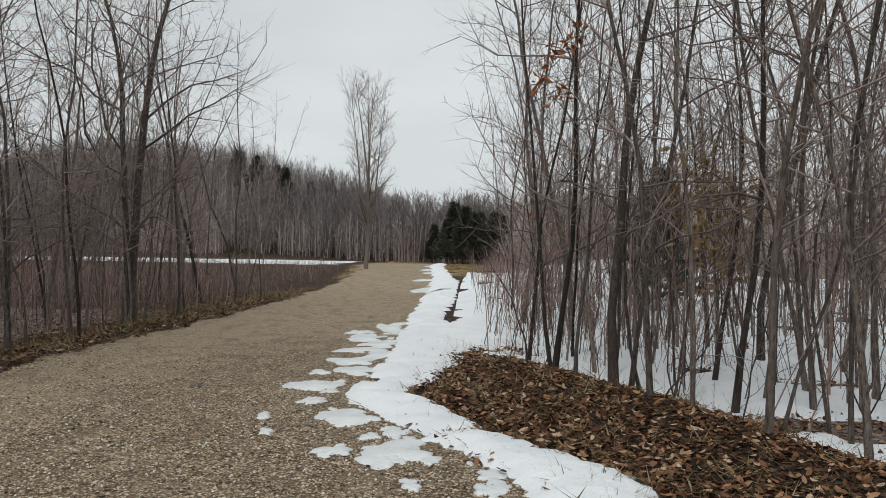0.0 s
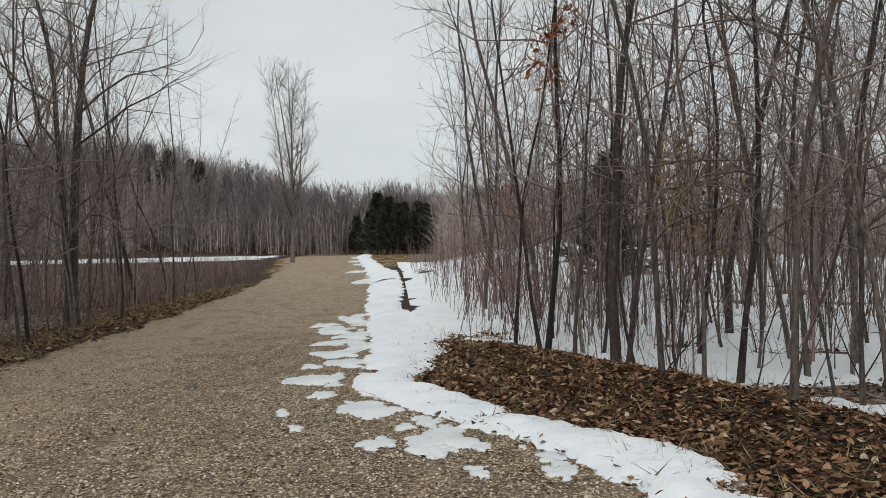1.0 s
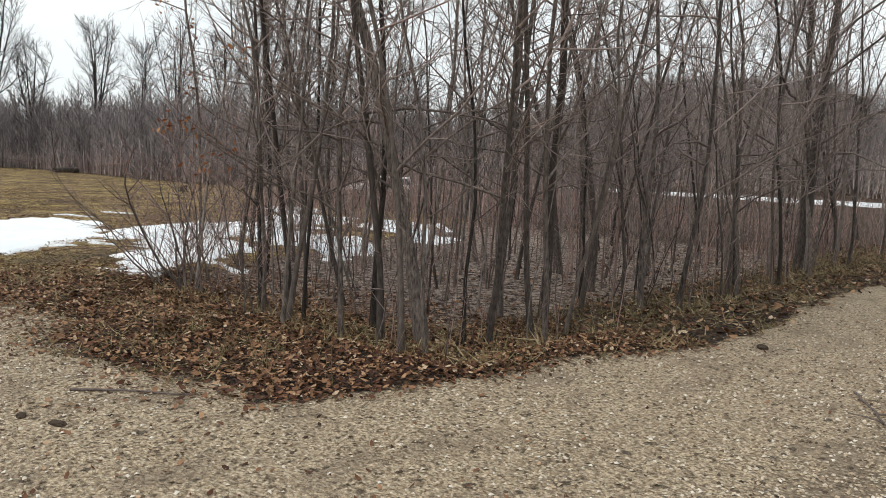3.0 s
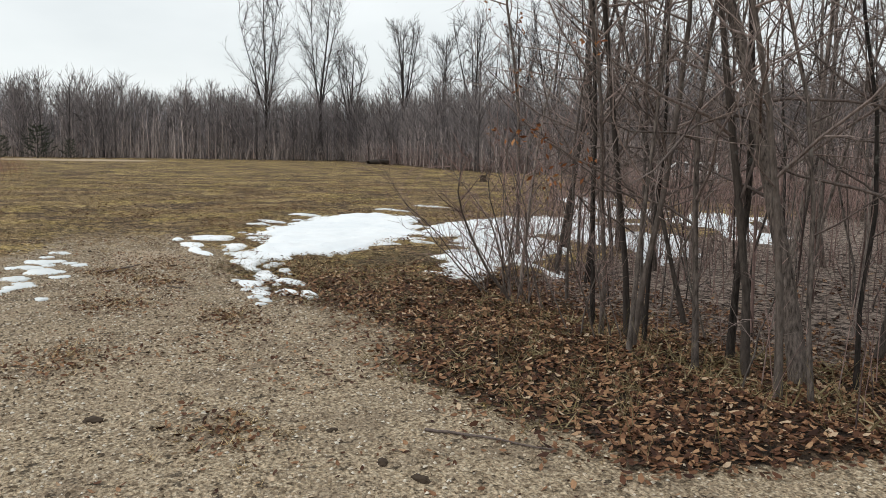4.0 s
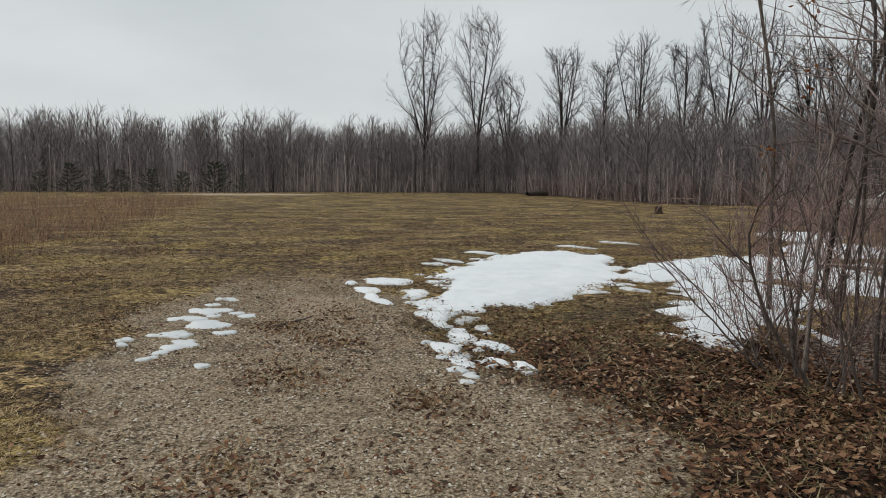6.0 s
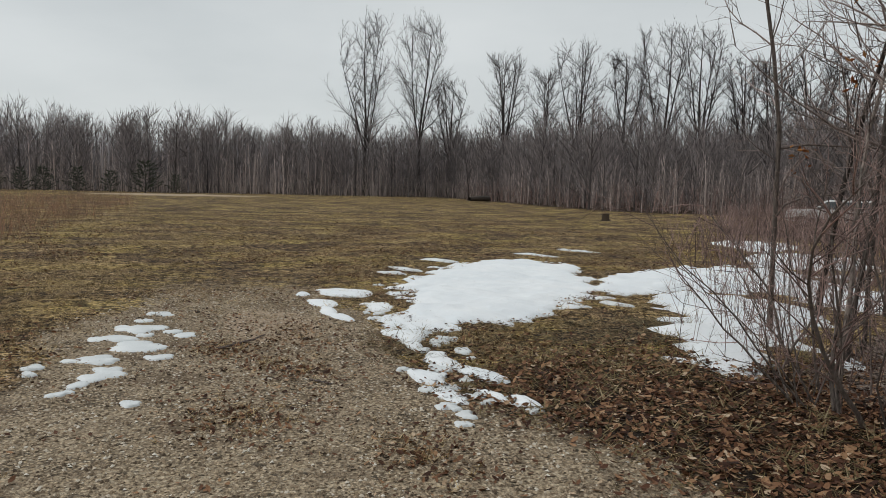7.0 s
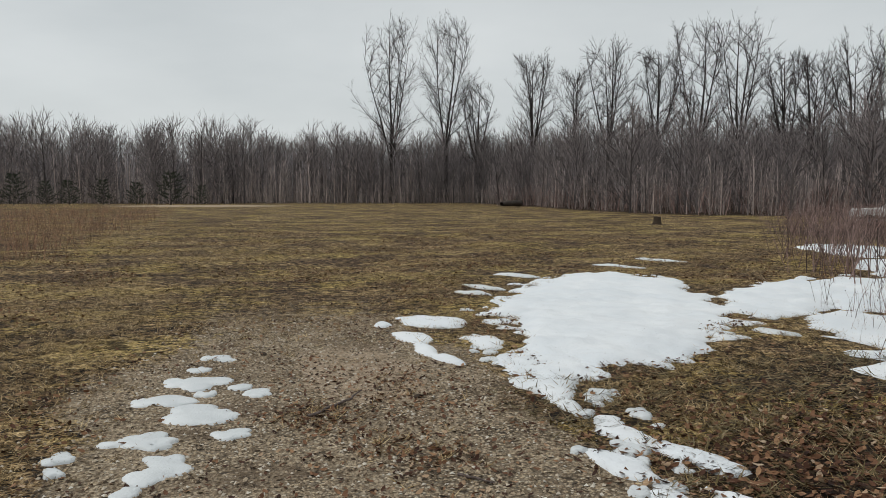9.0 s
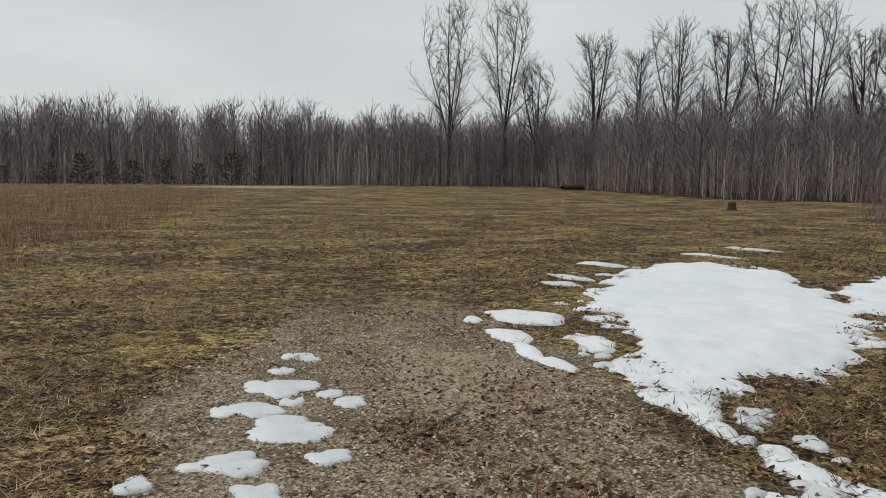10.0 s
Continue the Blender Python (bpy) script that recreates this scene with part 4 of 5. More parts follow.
def build_pines():
    rs = np.random.RandomState(8)
    kinds = [pine_geo(rs, 2.6, 1.35, 8, 0.6) for _ in range(3)]
    small = [(-92, -13.8, 1.15), (-92, -11, .88), (-91, -8.9, .92), (-92, -6, .75), (-91, -3, .9), (-92, .25, 1.25), (-93, 3.3, .6), (-92, -20.6, .7), (-91, -16.5, .8), (-92, -24, .9)]
    masters = []
    for n, (x, y, s) in enumerate(small):
        if n < 3:
            ob = tree_thing("young_pine", "dark green young pine at the clearing's edge", "pine", "young pines", kinds[n][0], kinds[n][1], BARK, NEEDLE)
            masters.append(ob)
            ob.matrix_basis = stand(x, y, rs.uniform(0, 360), s * 1.1)
        else:
            copy_thing(masters[n % 3], stand(x, y, rs.uniform(0, 360), s * 1.1))
    big = [pine_geo(rs, 11, 3.9, 20, 1.05) for _ in range(2)]
    masters = []
    spots = [(-2.2, 99, .75), (-1.0, 96, .68), (0.4, 95, .8), (1.6, 98, .72), (2.9, 96, .82), (4.0, 99, .74), (-1.8, 103, .9), (-0.2, 102, .95), (1.4, 104, .88), (3.0, 103, .97), (4.6, 104, .85), (-3.2, 106, .8),
             (-18, 124, .85), (-21.5, 126, .8), (-24, 129, .95), (-27, 125, .9), (-31, 124, .95), (-33, 127, .9), (-36, 126, .9), (-40, 127, .95), (-13, 119, .75), (-15.5, 121, .85), (5.6, 21, .5), (-5.5, 110, .75), (-8, 113, .7)]
    for n, (x, y, s) in enumerate(spots):
        if n < 2:
            ob = tree_thing("pine", "dark green pine among leafless trees", "pine", "dark pines", big[n][0], big[n][1], BARK, NEEDLE)
            masters.append(ob)
            ob.matrix_basis = stand(x, y, rs.uniform(0, 360), s)
        else:
            copy_thing(masters[n % 2], stand(x, y, rs.uniform(0, 360), s))


build_pines()


def shrub_geo(rs, stems, height, lean, toward):
    wood, twig = Geo(), Geo()
    for k in range(stems):
        az = rs.uniform(0, 6.28)
        way = np.array((0.35 * math.cos(az) + lean * toward[0] * rs.uniform(0.2, 1.2), 0.35 * math.sin(az) + lean * toward[1] * rs.uniform(0.2, 1.2), 1))
        way /= np.linalg.norm(way)
        h = height * rs.uniform(0.55, 1.1)
        pts = grow(rs, (rs.normal(0, 0.16), rs.normal(0, 0.16), -0.05), way, h, 8, 0.14, 0.03)
        r = rs.choice((0.008, 0.012, 0.016, 0.022)) * h / 2.5
        wood.tube(pts, r * np.linspace(1, 0.25, 9), 5)
        for t in range(13):
            q, e = along(pts, 0.2 + 0.79 * (t + rs.uniform(0, 1)) / 13)
            tp = grow(rs, q, side_way(rs, e, rs.uniform(0.5, 0.9)), h * rs.uniform(0.15, 0.35), 3, 0.13, 0.03)
            twig.tube(tp, r * 0.35 * np.linspace(1, 0.4, 4), 3, True)
            for s in range(4):
                q2, e2 = along(tp, rs.uniform(0.2, 0.95))
                twig.tube(grow(rs, q2, side_way(rs, e2, 0.7), h * rs.uniform(0.05, 0.12), 1), 0.0028 * np.array((1, 0.5)), 3, True)
    return wood, twig


def leaf_cluster(g, rs, centre, count, spread, size):
    for _ in range(count):
        c = np.array(centre) + rs.normal(0, spread, 3)
        a = rs.normal(0, 1, 3)
        a /= np.linalg.norm(a)
        b = np.cross(a, rs.normal(0, 1, 3))
        b /= np.linalg.norm(b)
        n = np.cross(a, b)
        s = size * rs.uniform(0.6, 1.2)
        g.add([c - a * s, c + b * s * 0.45 + n * s * 0.2, c + a * s, c - b * s * 0.45 + n * s * 0.2], [(0, 1, 2), (0, 2, 3)])


def build_shrubs():
    rs = np.random.RandomState(23)
    for x, y, stems, h, lean, toward, label in [
            (-12.4, 5.5, 11, 2.4, 0.6, (-0.35, -0.9), "bare many-stemmed shrub at the driveway corner"),
            (-11.7, 5.4, 6, 2.4, 0.4, (-0.35, -0.9), "bare many-stemmed shrub on leaf litter beside the snow"),
            (-13.2, 6.3, 7, 2.4, 0.3, (-0.35, -0.9), "bare shrub standing at the edge of the snow"),
            (-14.0, 7.6, 5, 2.2, 0.3, (-0.5, 0), "bare shrub standing in snow"),
            (-15.6, 10.0, 5, 2.6, 0.4, (-0.5, -0.3), "bare shrub standing in patchy snow"),
            (-9.8, 5.0, 5, 2.2, 0.3, (-0.3, -0.5), "bare red-brown shrub under the saplings"),
            (1.35, 11.2, 5, 2.3, 0.2, (-0.5, -0.2), "bare red-brown shrub beside the snow strip"),
            (3.0, 9.2, 5, 2.6, 0.2, (0.2, -0.2), "bare red-brown shrub among the saplings"),
            (5.0, 8.0, 5, 2.4, 0.2, (0.2, -0.2), "bare red-brown shrub among the saplings"),
            (2.6, 13.5, 5, 2.6, 0.2, (0.2, -0.2), "bare red-brown shrub in woodland snow")]:
        w, t = shrub_geo(rs, stems, h, lean, toward)
        root = thing("shrub", label, "shrub", "bare shrubs")
        part("stem_clump", w.mesh("stem_clump", BARK), root)
        part("crown", t.mesh("crown", SHRUB), root)
        root.matrix_basis = stand(x, y)
    # saplings that keep their dead leaves
    for x, y, h, spots, material, size, label in [
            (-9.3, 4.9, 4.2, [(0.6, -1.6, 1.95), (0.45, -1.35, 1.9), (0.5, -1.0, 1.75), (0.2, -0.7, 2.7), (0.35, -1.2, 1.6)], OAKLEAF, 0.034, "small oak sapling with a few clinging orange leaves"),
            (1.85, 9.6, 6.0, [(-0.15, -0.3, 4.2), (-0.4, -0.3, 4.05), (-0.1, -0.2, 4.35), (-0.55, -0.4, 3.7), (-0.3, -0.2, 3.6)], OAKLEAF, 0.07, "oak sapling with dead orange-brown leaves up high"),
            (4.05, 11.0, 4.0, [(-0.2, 0, 2.3), (0, 0, 2.7), (0.2, 0.1, 2.0), (-0.3, 0.1, 3.0), (0.1, 0.2, 1.6), (-0.5, 0, 2.6), (-0.3, 0, 2.0), (0.3, -0.2, 2.5)], BEECHLEAF, 0.08, "young beech holding pale dead leaves"),
            (2.25, 17.0, 4.0, [(0, 0, 2.4), (-0.3, 0, 2.7), (0.3, 0, 2.2), (0, 0.2, 2.9)], OAKLEAF, 0.07, "small oak sapling with russet clinging leaves"),
            (7.5, 14.0, 4.0, [(0, 0, 2.2), (0.3, 0, 2.6), (-0.2, 0, 1.9)], BEECHLEAF, 0.05, "young beech holding pale dead leaves"),
            (-12.6, 5.9, 4.5, [(0, -0.2, 3.6), (-0.2, -0.4, 3.9), (0.2, -0.2, 2.9), (-0.3, -0.3, 2.2)], OAKLEAF, 0.034, "small oak sapling with a few clinging orange leaves")]:
        t, c = tree_geo(rs, h, 0.028, 12, 0.25, 0.3, 0.6, 4, 2, 5, 0.07)
        root = tree_thing("leafy_sapling", label, "sapling", "saplings with clinging leaves", t, c)
        g = Geo()
        for p in spots:
            leaf_cluster(g, rs, p, 14 if material is OAKLEAF else 60, 0.08 if material is OAKLEAF else 0.2, size)
            tw = grow(rs, (0, 0, max(0.5, p[2] - 0.5)), (p[0], p[1], 0.5), math.dist((0, 0, p[2] - 0.5), p) * 0.98, 4, 0.02, 0)
            tw = tw + np.linspace(0, 1, 5)[:, None] * (np.array(p) - tw[-1])
            c2 = Geo()
            c2.tube(tw, 0.008 * np.linspace(1, 0.3, 5), 4)
            part("branch", c2.mesh("branch", TWIG), root)
        part("leaves", g.mesh("leaves", material, False), root, "dead clinging leaves")
        root.matrix_basis = stand(x, y)


build_shrubs()


def stems_stuff(name, label, points, lo, hi, seed, material, radius, twigs=3, lean=0.15):
    rs = np.random.RandomState(seed)
    tpls = []
    for _ in range(5):
        g = Geo()
        pts = grow(rs, (0, 0, -0.05), (rs.normal(0, 0.12), rs.normal(0, 0.12), 1), 1.0, 3, 0.08, 0.0)
        g.tube(pts, radius * np.array((1, 0.8, 0.55, 0.25)), 3, True)
        for t in range(twigs):
            q, e = along(pts, rs.uniform(0.3, 0.95))
            g.tube(grow(rs, q, side_way(rs, e, 0.6), rs.uniform(0.15, 0.35), 1), radius * 0.5 * np.array((1, 0.4)), 3, True)
        tpls.append(g.arrays())
    g = Geo()
    pick = rs.randint(5, size=len(points))
    for k in range(5):
        p = points[pick == k]
        if len(p):
            g.many(tpls[k], scaled_turns(rs, len(p), lo, hi, lean), np.stack((p[:, 0], p[:, 1], gz(p[:, 0], p[:, 1])), 1))
    tagged(new(name, g.mesh(name, material)), label, "brush", kind="stuff")


def fill_where(count, box, mask, seed):
    r = np.random.RandomState(seed)
    p = np.stack((r.uniform(box[0], box[2], count * 12), r.uniform(box[1], box[3], count * 12)), 1)
    keep = r.uniform(0, 1, len(p)) < mask(p[:, 0], p[:, 1])
    return p[keep][:count]


def build_brush():
    p = fill_where(420, (-14, 4.6, -6.6, 22), west_woods, 1)
    stems_stuff("undergrowth", "thin bare stems of woodland undergrowth", p, 0.35, 1.4, 2, SHRUB, 0.006)
    p = fill_where(650, (1.2, 5.5, 14, 26), east_woods, 3)
    stems_stuff("undergrowth", "thin bare stems of woodland undergrowth", p, 0.4, 1.8, 4, SHRUB, 0.006)
    p = fill_where(650, (0.4, 12, 4.5, 38), lambda x, y: ss(0.2, 0.9, x - 0.55 * road_bend(y) - 0.3), 61)
    stems_stuff("undergrowth", "thin bare stems standing in the roadside snow", p, 0.5, 2.0, 62, SHRUB, 0.006)
    p = fill_where(1000, (-19, 5.5, -12.5, 13), lambda x, y: ss(0.6, 2.2, x * 0.75 + y + 6.2) * (0.4 + 0 * x), 5)
    stems_stuff("undergrowth", "thin weed stems poking through the snow", p, 0.2, 0.8, 6, SHRUB, 0.007)

    p = fill_where(14000, (-72, -22, -19, 1), lambda x, y: rough_mask(x, y) * np.clip(14 / np.hypot(x + 14, y), 0.12, 1), 7)
    stems_stuff("rough_grass", "tall red-brown dead weeds on the rough side of the field", p, 0.22, 0.75, 8, WEED, 0.008, 2, 0.25)
    p = fill_where(4200, (-34, 22, -7.5, 78), lambda x, y: ss(0, 1.5, road_left(y) - 0.8 - x) * (1 - gravel_mask(x, y)) * np.clip(28 / y, 0.3, 1), 21)
    stems_stuff("dead_brush", "brown dead brush beside the road", p, 0.35, 1.15, 22, SHRUB, 0.012, 4)
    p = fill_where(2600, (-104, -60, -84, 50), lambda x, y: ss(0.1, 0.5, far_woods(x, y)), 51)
    stems_stuff("edge_brush", "brown brush along the far wood's edge", p, 0.9, 2.6, 52, HAZEBARK, 0.012, 4)
    p = fill_where(1800, (-90, 28, -33, 56), lambda x, y: ss(0.1, 0.5, far_woods(x, y)), 53)
    stems_stuff("edge_brush", "red-brown brush round the clearing's edge", p, 0.9, 2.6, 54, SHRUB, 0.012, 4)
    p = fill_where(3000, (-42, 11, -17, 36), lambda x, y: ss(0, 3, x + 1.05 * y + 11) * ss(0, 3, -x - 0.35 * y - 9), 57)
    stems_stuff("open_brush", "brown brush standing through patchy snow", p, 0.5, 1.5, 58, SHRUB, 0.009, 4)
    p = fill_where(1100, (-10.5, 3.2, -6.4, 24), lambda x, y: litter_mask(x, y), 9)
    stems_stuff("dead_weeds", "pale dead weed stems on the road verge", p, 0.15, 0.5, 10, STRAW, 0.006, 3, 0.3)
    p = fill_where(420, (0, 4.5, 5, 14), lambda x, y: litter_mask(x, y), 11)
    stems_stuff("dead_weeds", "pale dead weed stems on the road verge", p, 0.12, 0.4, 12, STRAW, 0.005, 3, 0.35)


build_brush()


# ---------------------------------------------------------------- litter, grass, stones
def scatter_flat(name, label, points, template, lo, hi, seed, material, tilt, category, lift=0.01):
    rs = np.random.RandomState(seed)
    k = len(points)
    a, s = rs.uniform(0, 6.28, k), rs.uniform(lo, hi, k)
    n = np.stack((rs.normal(0, tilt, k), rs.normal(0, tilt, k), np.ones(k)), 1)
    n /= np.linalg.norm(n, axis=1)[:, None]
    u = np.stack((np.cos(a), np.sin(a), np.zeros(k)), 1)
    u -= n * np.sum(u * n, 1)[:, None]
    u /= np.linalg.norm(u, axis=1)[:, None]
    m = np.stack((u, np.cross(n, u), n), -1) * s[:, None, None]
    g = Geo()
    g.many(template, m, np.stack((points[:, 0], points[:, 1], gz(points[:, 0], points[:, 1]) + lift * rs.uniform(0.2, 1.2, k)), 1))
    tagged(new(name, g.mesh(name, material, False)), label, category, kind="stuff")


def build_litter():
    leaf = Geo()
    leaf.add([(-1, 0, 0.15), (-0.3, 0.42, 0.0), (0.5, 0.4, 0.12), (1, 0, 0.3), (0.4, -0.42, 0.1), (-0.4, -0.38, 0.22)], [(0, 1, 5), (1, 4, 5), (1, 2, 4), (2, 3, 4)])
    leaf = leaf.arrays()
    p = fill_where(26000, (-16, 1.5, -5.5, 8), lambda x, y: np.clip(litter_mask(x, y) + 0.35 * west_woods(x, y), 0, 1), 1)
    scatter_flat("leaf_litter", "curled brown dead leaves matted at the driveway corner", p, leaf, 0.018, 0.044, 2, LEAF, 0.35, "leaf litter", 0.025)
    p = fill_where(17000, (-0.6, 4, 7, 15), lambda x, y: np.clip(litter_mask(x, y) + 0.25 * east_woods(x, y), 0, 1), 3)
    scatter_flat("leaf_litter", "curled brown dead leaves heaped along the verge", p, leaf, 0.022, 0.058, 4, LEAF, 0.4, "leaf litter", 0.03)
    p = fill_where(7000, (-12, 8, -5.5, 34), lambda x, y: np.clip(litter_mask(x, y) + 0.2 * west_woods(x, y), 0, 1), 5)
    scatter_flat("leaf_litter", "brown dead leaves along the road verge", p, leaf, 0.03, 0.07, 6, LEAF, 0.4, "leaf litter", 0.03)
    # turf: short matted blades
    rs = np.random.RandomState(9)
    tuft = Geo()
    for _ in range(6):
        a, ln, h = rs.uniform(0, 6.28), rs.uniform(0.7, 1.5), rs.uniform(0.1, 0.42)
        o = rs.normal(0, 0.25, 2)
        d = np.array((math.cos(a), math.sin(a)))
        s = np.array((-d[1], d[0])) * 0.045
        tuft.add([(*(o - s), 0), (*(o + s), 0), (*(o + d * ln), h)], [(0, 1, 2)])
    tuft = tuft.arrays()

    def turf(x, y):
        deep = ovals(BIG_SNOW, 0.30, 1.6, 8)(x, y) > 0.1
        w = ~deep * (1 - np.clip(gravel_mask(x, y) * (1 - 0.5 * ss(-14, -22, x)) * 1.15, 0, 1)) * (1 - west_woods(x, y)) * ss(-8.5, -10, x) * (1 - 0.85 * litter_mask(x, y))
        return w * np.clip(6 / np.hypot(x + 13, y * 1.2), 0.05, 1) * ss(0.25, 0.6, fbm(x * 0.8, y * 0.8, 66))
    p = fill_where(92000, (-48, -9, -8.5, 20), turf, 10)
    scatter_flat("turf", "matted straw and olive turf of the clearing", p, tuft, 0.03, 0.095, 11, TURFGRASS, 0.2, "grass", 0.004)
    p = fill_where(20000, (-40, -8, -9, 16), lambda x, y: turf(x, y) * ss(0.4, 0.6, fbm(x * 0.5, y * 0.5, 67)), 68)
    scatter_flat("leaf_scraps", "brown dead leaves blown over the turf", p, leaf, 0.013, 0.034, 69, LEAF, 0.5, "leaf litter", 0.03)
    p = fill_where(1500, (-16, 2.4, -8, 7), lambda x, y: (1 - gravel_mask(x, y)) * (1 - west_woods(x, y)), 12)
    scatter_flat("dead_grass", "pale dead grass tufts in the leaf litter", p, tuft, 0.06, 0.16, 13, STRAW, 0.2, "grass", 0.01)
    p = fill_where(2400, (-11, 5, -5.8, 36), lambda x, y: litter_mask(x, y), 44)
    scatter_flat("dead_grass", "pale dead grass tufts along the road verge", p, tuft, 0.08, 0.24, 45, STRAW, 0.25, "grass", 0.015)
    p = fill_where(900, (-1, 4, 5, 14), lambda x, y: litter_mask(x, y), 14)
    scatter_flat("dead_grass", "pale dead grass tufts on the verge", p, tuft, 0.06, 0.2, 15, STRAW, 0.2, "grass", 0.015)
    p = fill_where(5200, (-20, -3, 3, 12), lambda x, y: gravel_mask(x, y) * (0.15 + 0.85 * ss(-7, -9, x)) * ss(0.35, 0.6, fbm(x * 0.9, y * 0.9, 41)), 31)
    scatter_flat("leaf_scraps", "dark scraps of dead leaf on the gravel", p, leaf, 0.012, 0.032, 32, LEAF, 0.3, "leaf litter", 0.008)
    # trodden weeds and leaf bits gathered in the wheel tracks
    spots = [(-16.2, 1.8, 0.5), (-14.7, 1.5, 0.35), (-13.3, 0.9, 0.4), (-8.9, 1.2, 0.35), (-11.0, 0.3, 0.4), (-15.6, 1.0, 0.3), (-12.2, 1.9, 0.35)]
    p = np.concatenate([rs.normal(0, 1, (240, 2)) * (r * 0.8, r * 0.55) + (x, y) for x, y, r in spots])
    scatter_flat("leaf_scraps", "dark trodden weeds and leaf bits on the driveway", p, leaf, 0.012, 0.034, 47, LEAF, 0.45, "leaf litter", 0.012)
    scatter_flat("dead_grass", "trodden dead grass on the driveway", p[::3], tuft, 0.03, 0.09, 48, TURFGRASS, 0.25, "grass", 0.006)
    # loose stones
    st = Geo()
    st.add([(1, 0, 0), (0.2, 0.8, 0.1), (-0.9, 0.2, 0), (-0.3, -0.8, 0.05), (0.1, 0.1, 0.7)], [(0, 1, 4), (1, 2, 4), (2, 3, 4), (3, 0, 4)])
    st = st.arrays()
    near = lambda x, y: gravel_mask(x, y) * np.clip(np.maximum(3.2 / np.hypot(x + 0.2, (y - 5) * 1.2), 3 / np.hypot((x + 14) * 0.8, y - 1)), 0.08, 1)
    p = fill_where(60000, (-20, -2.5, 4, 13), near, 16)
    scatter_flat("loose_gravel", "loose tan and grey gravel on road and driveway", p, st, 0.006, 0.021, 17, STONE, 0.25, "gravel", 0.003)


build_litter()


# ---------------------------------------------------------------- small things
def lump(name, label, category, x, y, size, material, seed, group=""):
    bm = bmesh.new()
    bmesh.ops.create_icosphere(bm, subdivisions=3, radius=1)
    for v in bm.verts:
        n = noise.noise(v.co * 1.6 + Vector((seed, 0, 0))) * 0.35 + noise.noise(v.co * 5 + Vector((seed, 3, 0))) * 0.12
        v.co = Vector((v.co.x * size[0], v.co.y * size[1], v.co.z * size[2])) * (1 + n)
    me = bpy.data.meshes.new(name)
    bm.to_mesh(me)
    bm.free()
    me.materials.append(material)
    ob = thing(name, label, category, group, me)
    ob.matrix_basis = pose(x, y, float(gz(x, y)) + size[2] * 0.35, 0, 0, seed * 40)
    return ob


def stick(label, pts, radius, forks=()):
    root = thing("stick", label, "stick", "sticks on the gravel")
    for k, line in enumerate([pts, *forks]):
        line = np.array([(x, y, float(gz(x, y)) + h) for x, y, h in line])
        fine = np.concatenate([np.linspace(a, b, 4, endpoint=False) for a, b in zip(line, line[1:])] + [line[-1:]])
        fine[1:-1] += np.random.RandomState(k + 3).normal(0, radius * 0.7, (len(fine) - 2, 3)) * (1, 1, 0.2)
        g = Geo()
        g.tube(fine, radius * (0.7 if k else 1) * np.linspace(1, 0.45, len(fine)), 6)
        part("fork" if k else "main_stem", g.mesh("stick", TWIG), root)


DIRT = plain_material("dark_clod", (0.07, 0.05, 0.035), 0.95, 0, 0.5, 30)
PEBBLE = plain_material("grey_stone", (0.22, 0.19, 0.16), 0.85, 0, 0.4, 30)
lump("stone", "grey stone lying on the gravel road", "stone", -2.9, 9.2, (0.075, 0.055, 0.045), PEBBLE, 1)
for k, (x, y, s) in enumerate([(-5.55, 8.25, .09), (-8.0, 1.9, .05), (-7.7, 2.0, .06), (-9.4, 0.45, .07), (-8.6, 1.8, .04), (-15.9, 1.9, .05), (-17.9, 0.9, .05), (-11.5, 1.5, .04)]):
    lump("dirt_clod", "dark crumbly clod of earth on gravel", "clod", x, y, (s, s * 0.6, s * 0.35), DIRT, k + 3, "clods on the gravel")
stick("thin forked twig lying on the gravel road", [(-4.4, 7.0, .02), (-4.2, 6.6, .03), (-4.0, 6.15, .015)], 0.012, [[(-4.15, 6.45, .02), (-3.85, 6.55, .05)], [(-4.05, 6.25, .02), (-4.3, 6.3, .03)]])
stick("thin dark stick lying at the driveway mouth", [(-8.35, 2.35, .012), (-8.1, 2.6, .014), (-7.7, 2.92, .012)], 0.011)
stick("dark stick lying across the driveway", [(-15.6, 0.95, .015), (-15.9, 1.3, .02), (-16.2, 1.5, .015)], 0.014)
stick("dark twig lying on the driveway", [(-14.2, 1.6, .012), (-14.0, 1.75, .015)], 0.01)


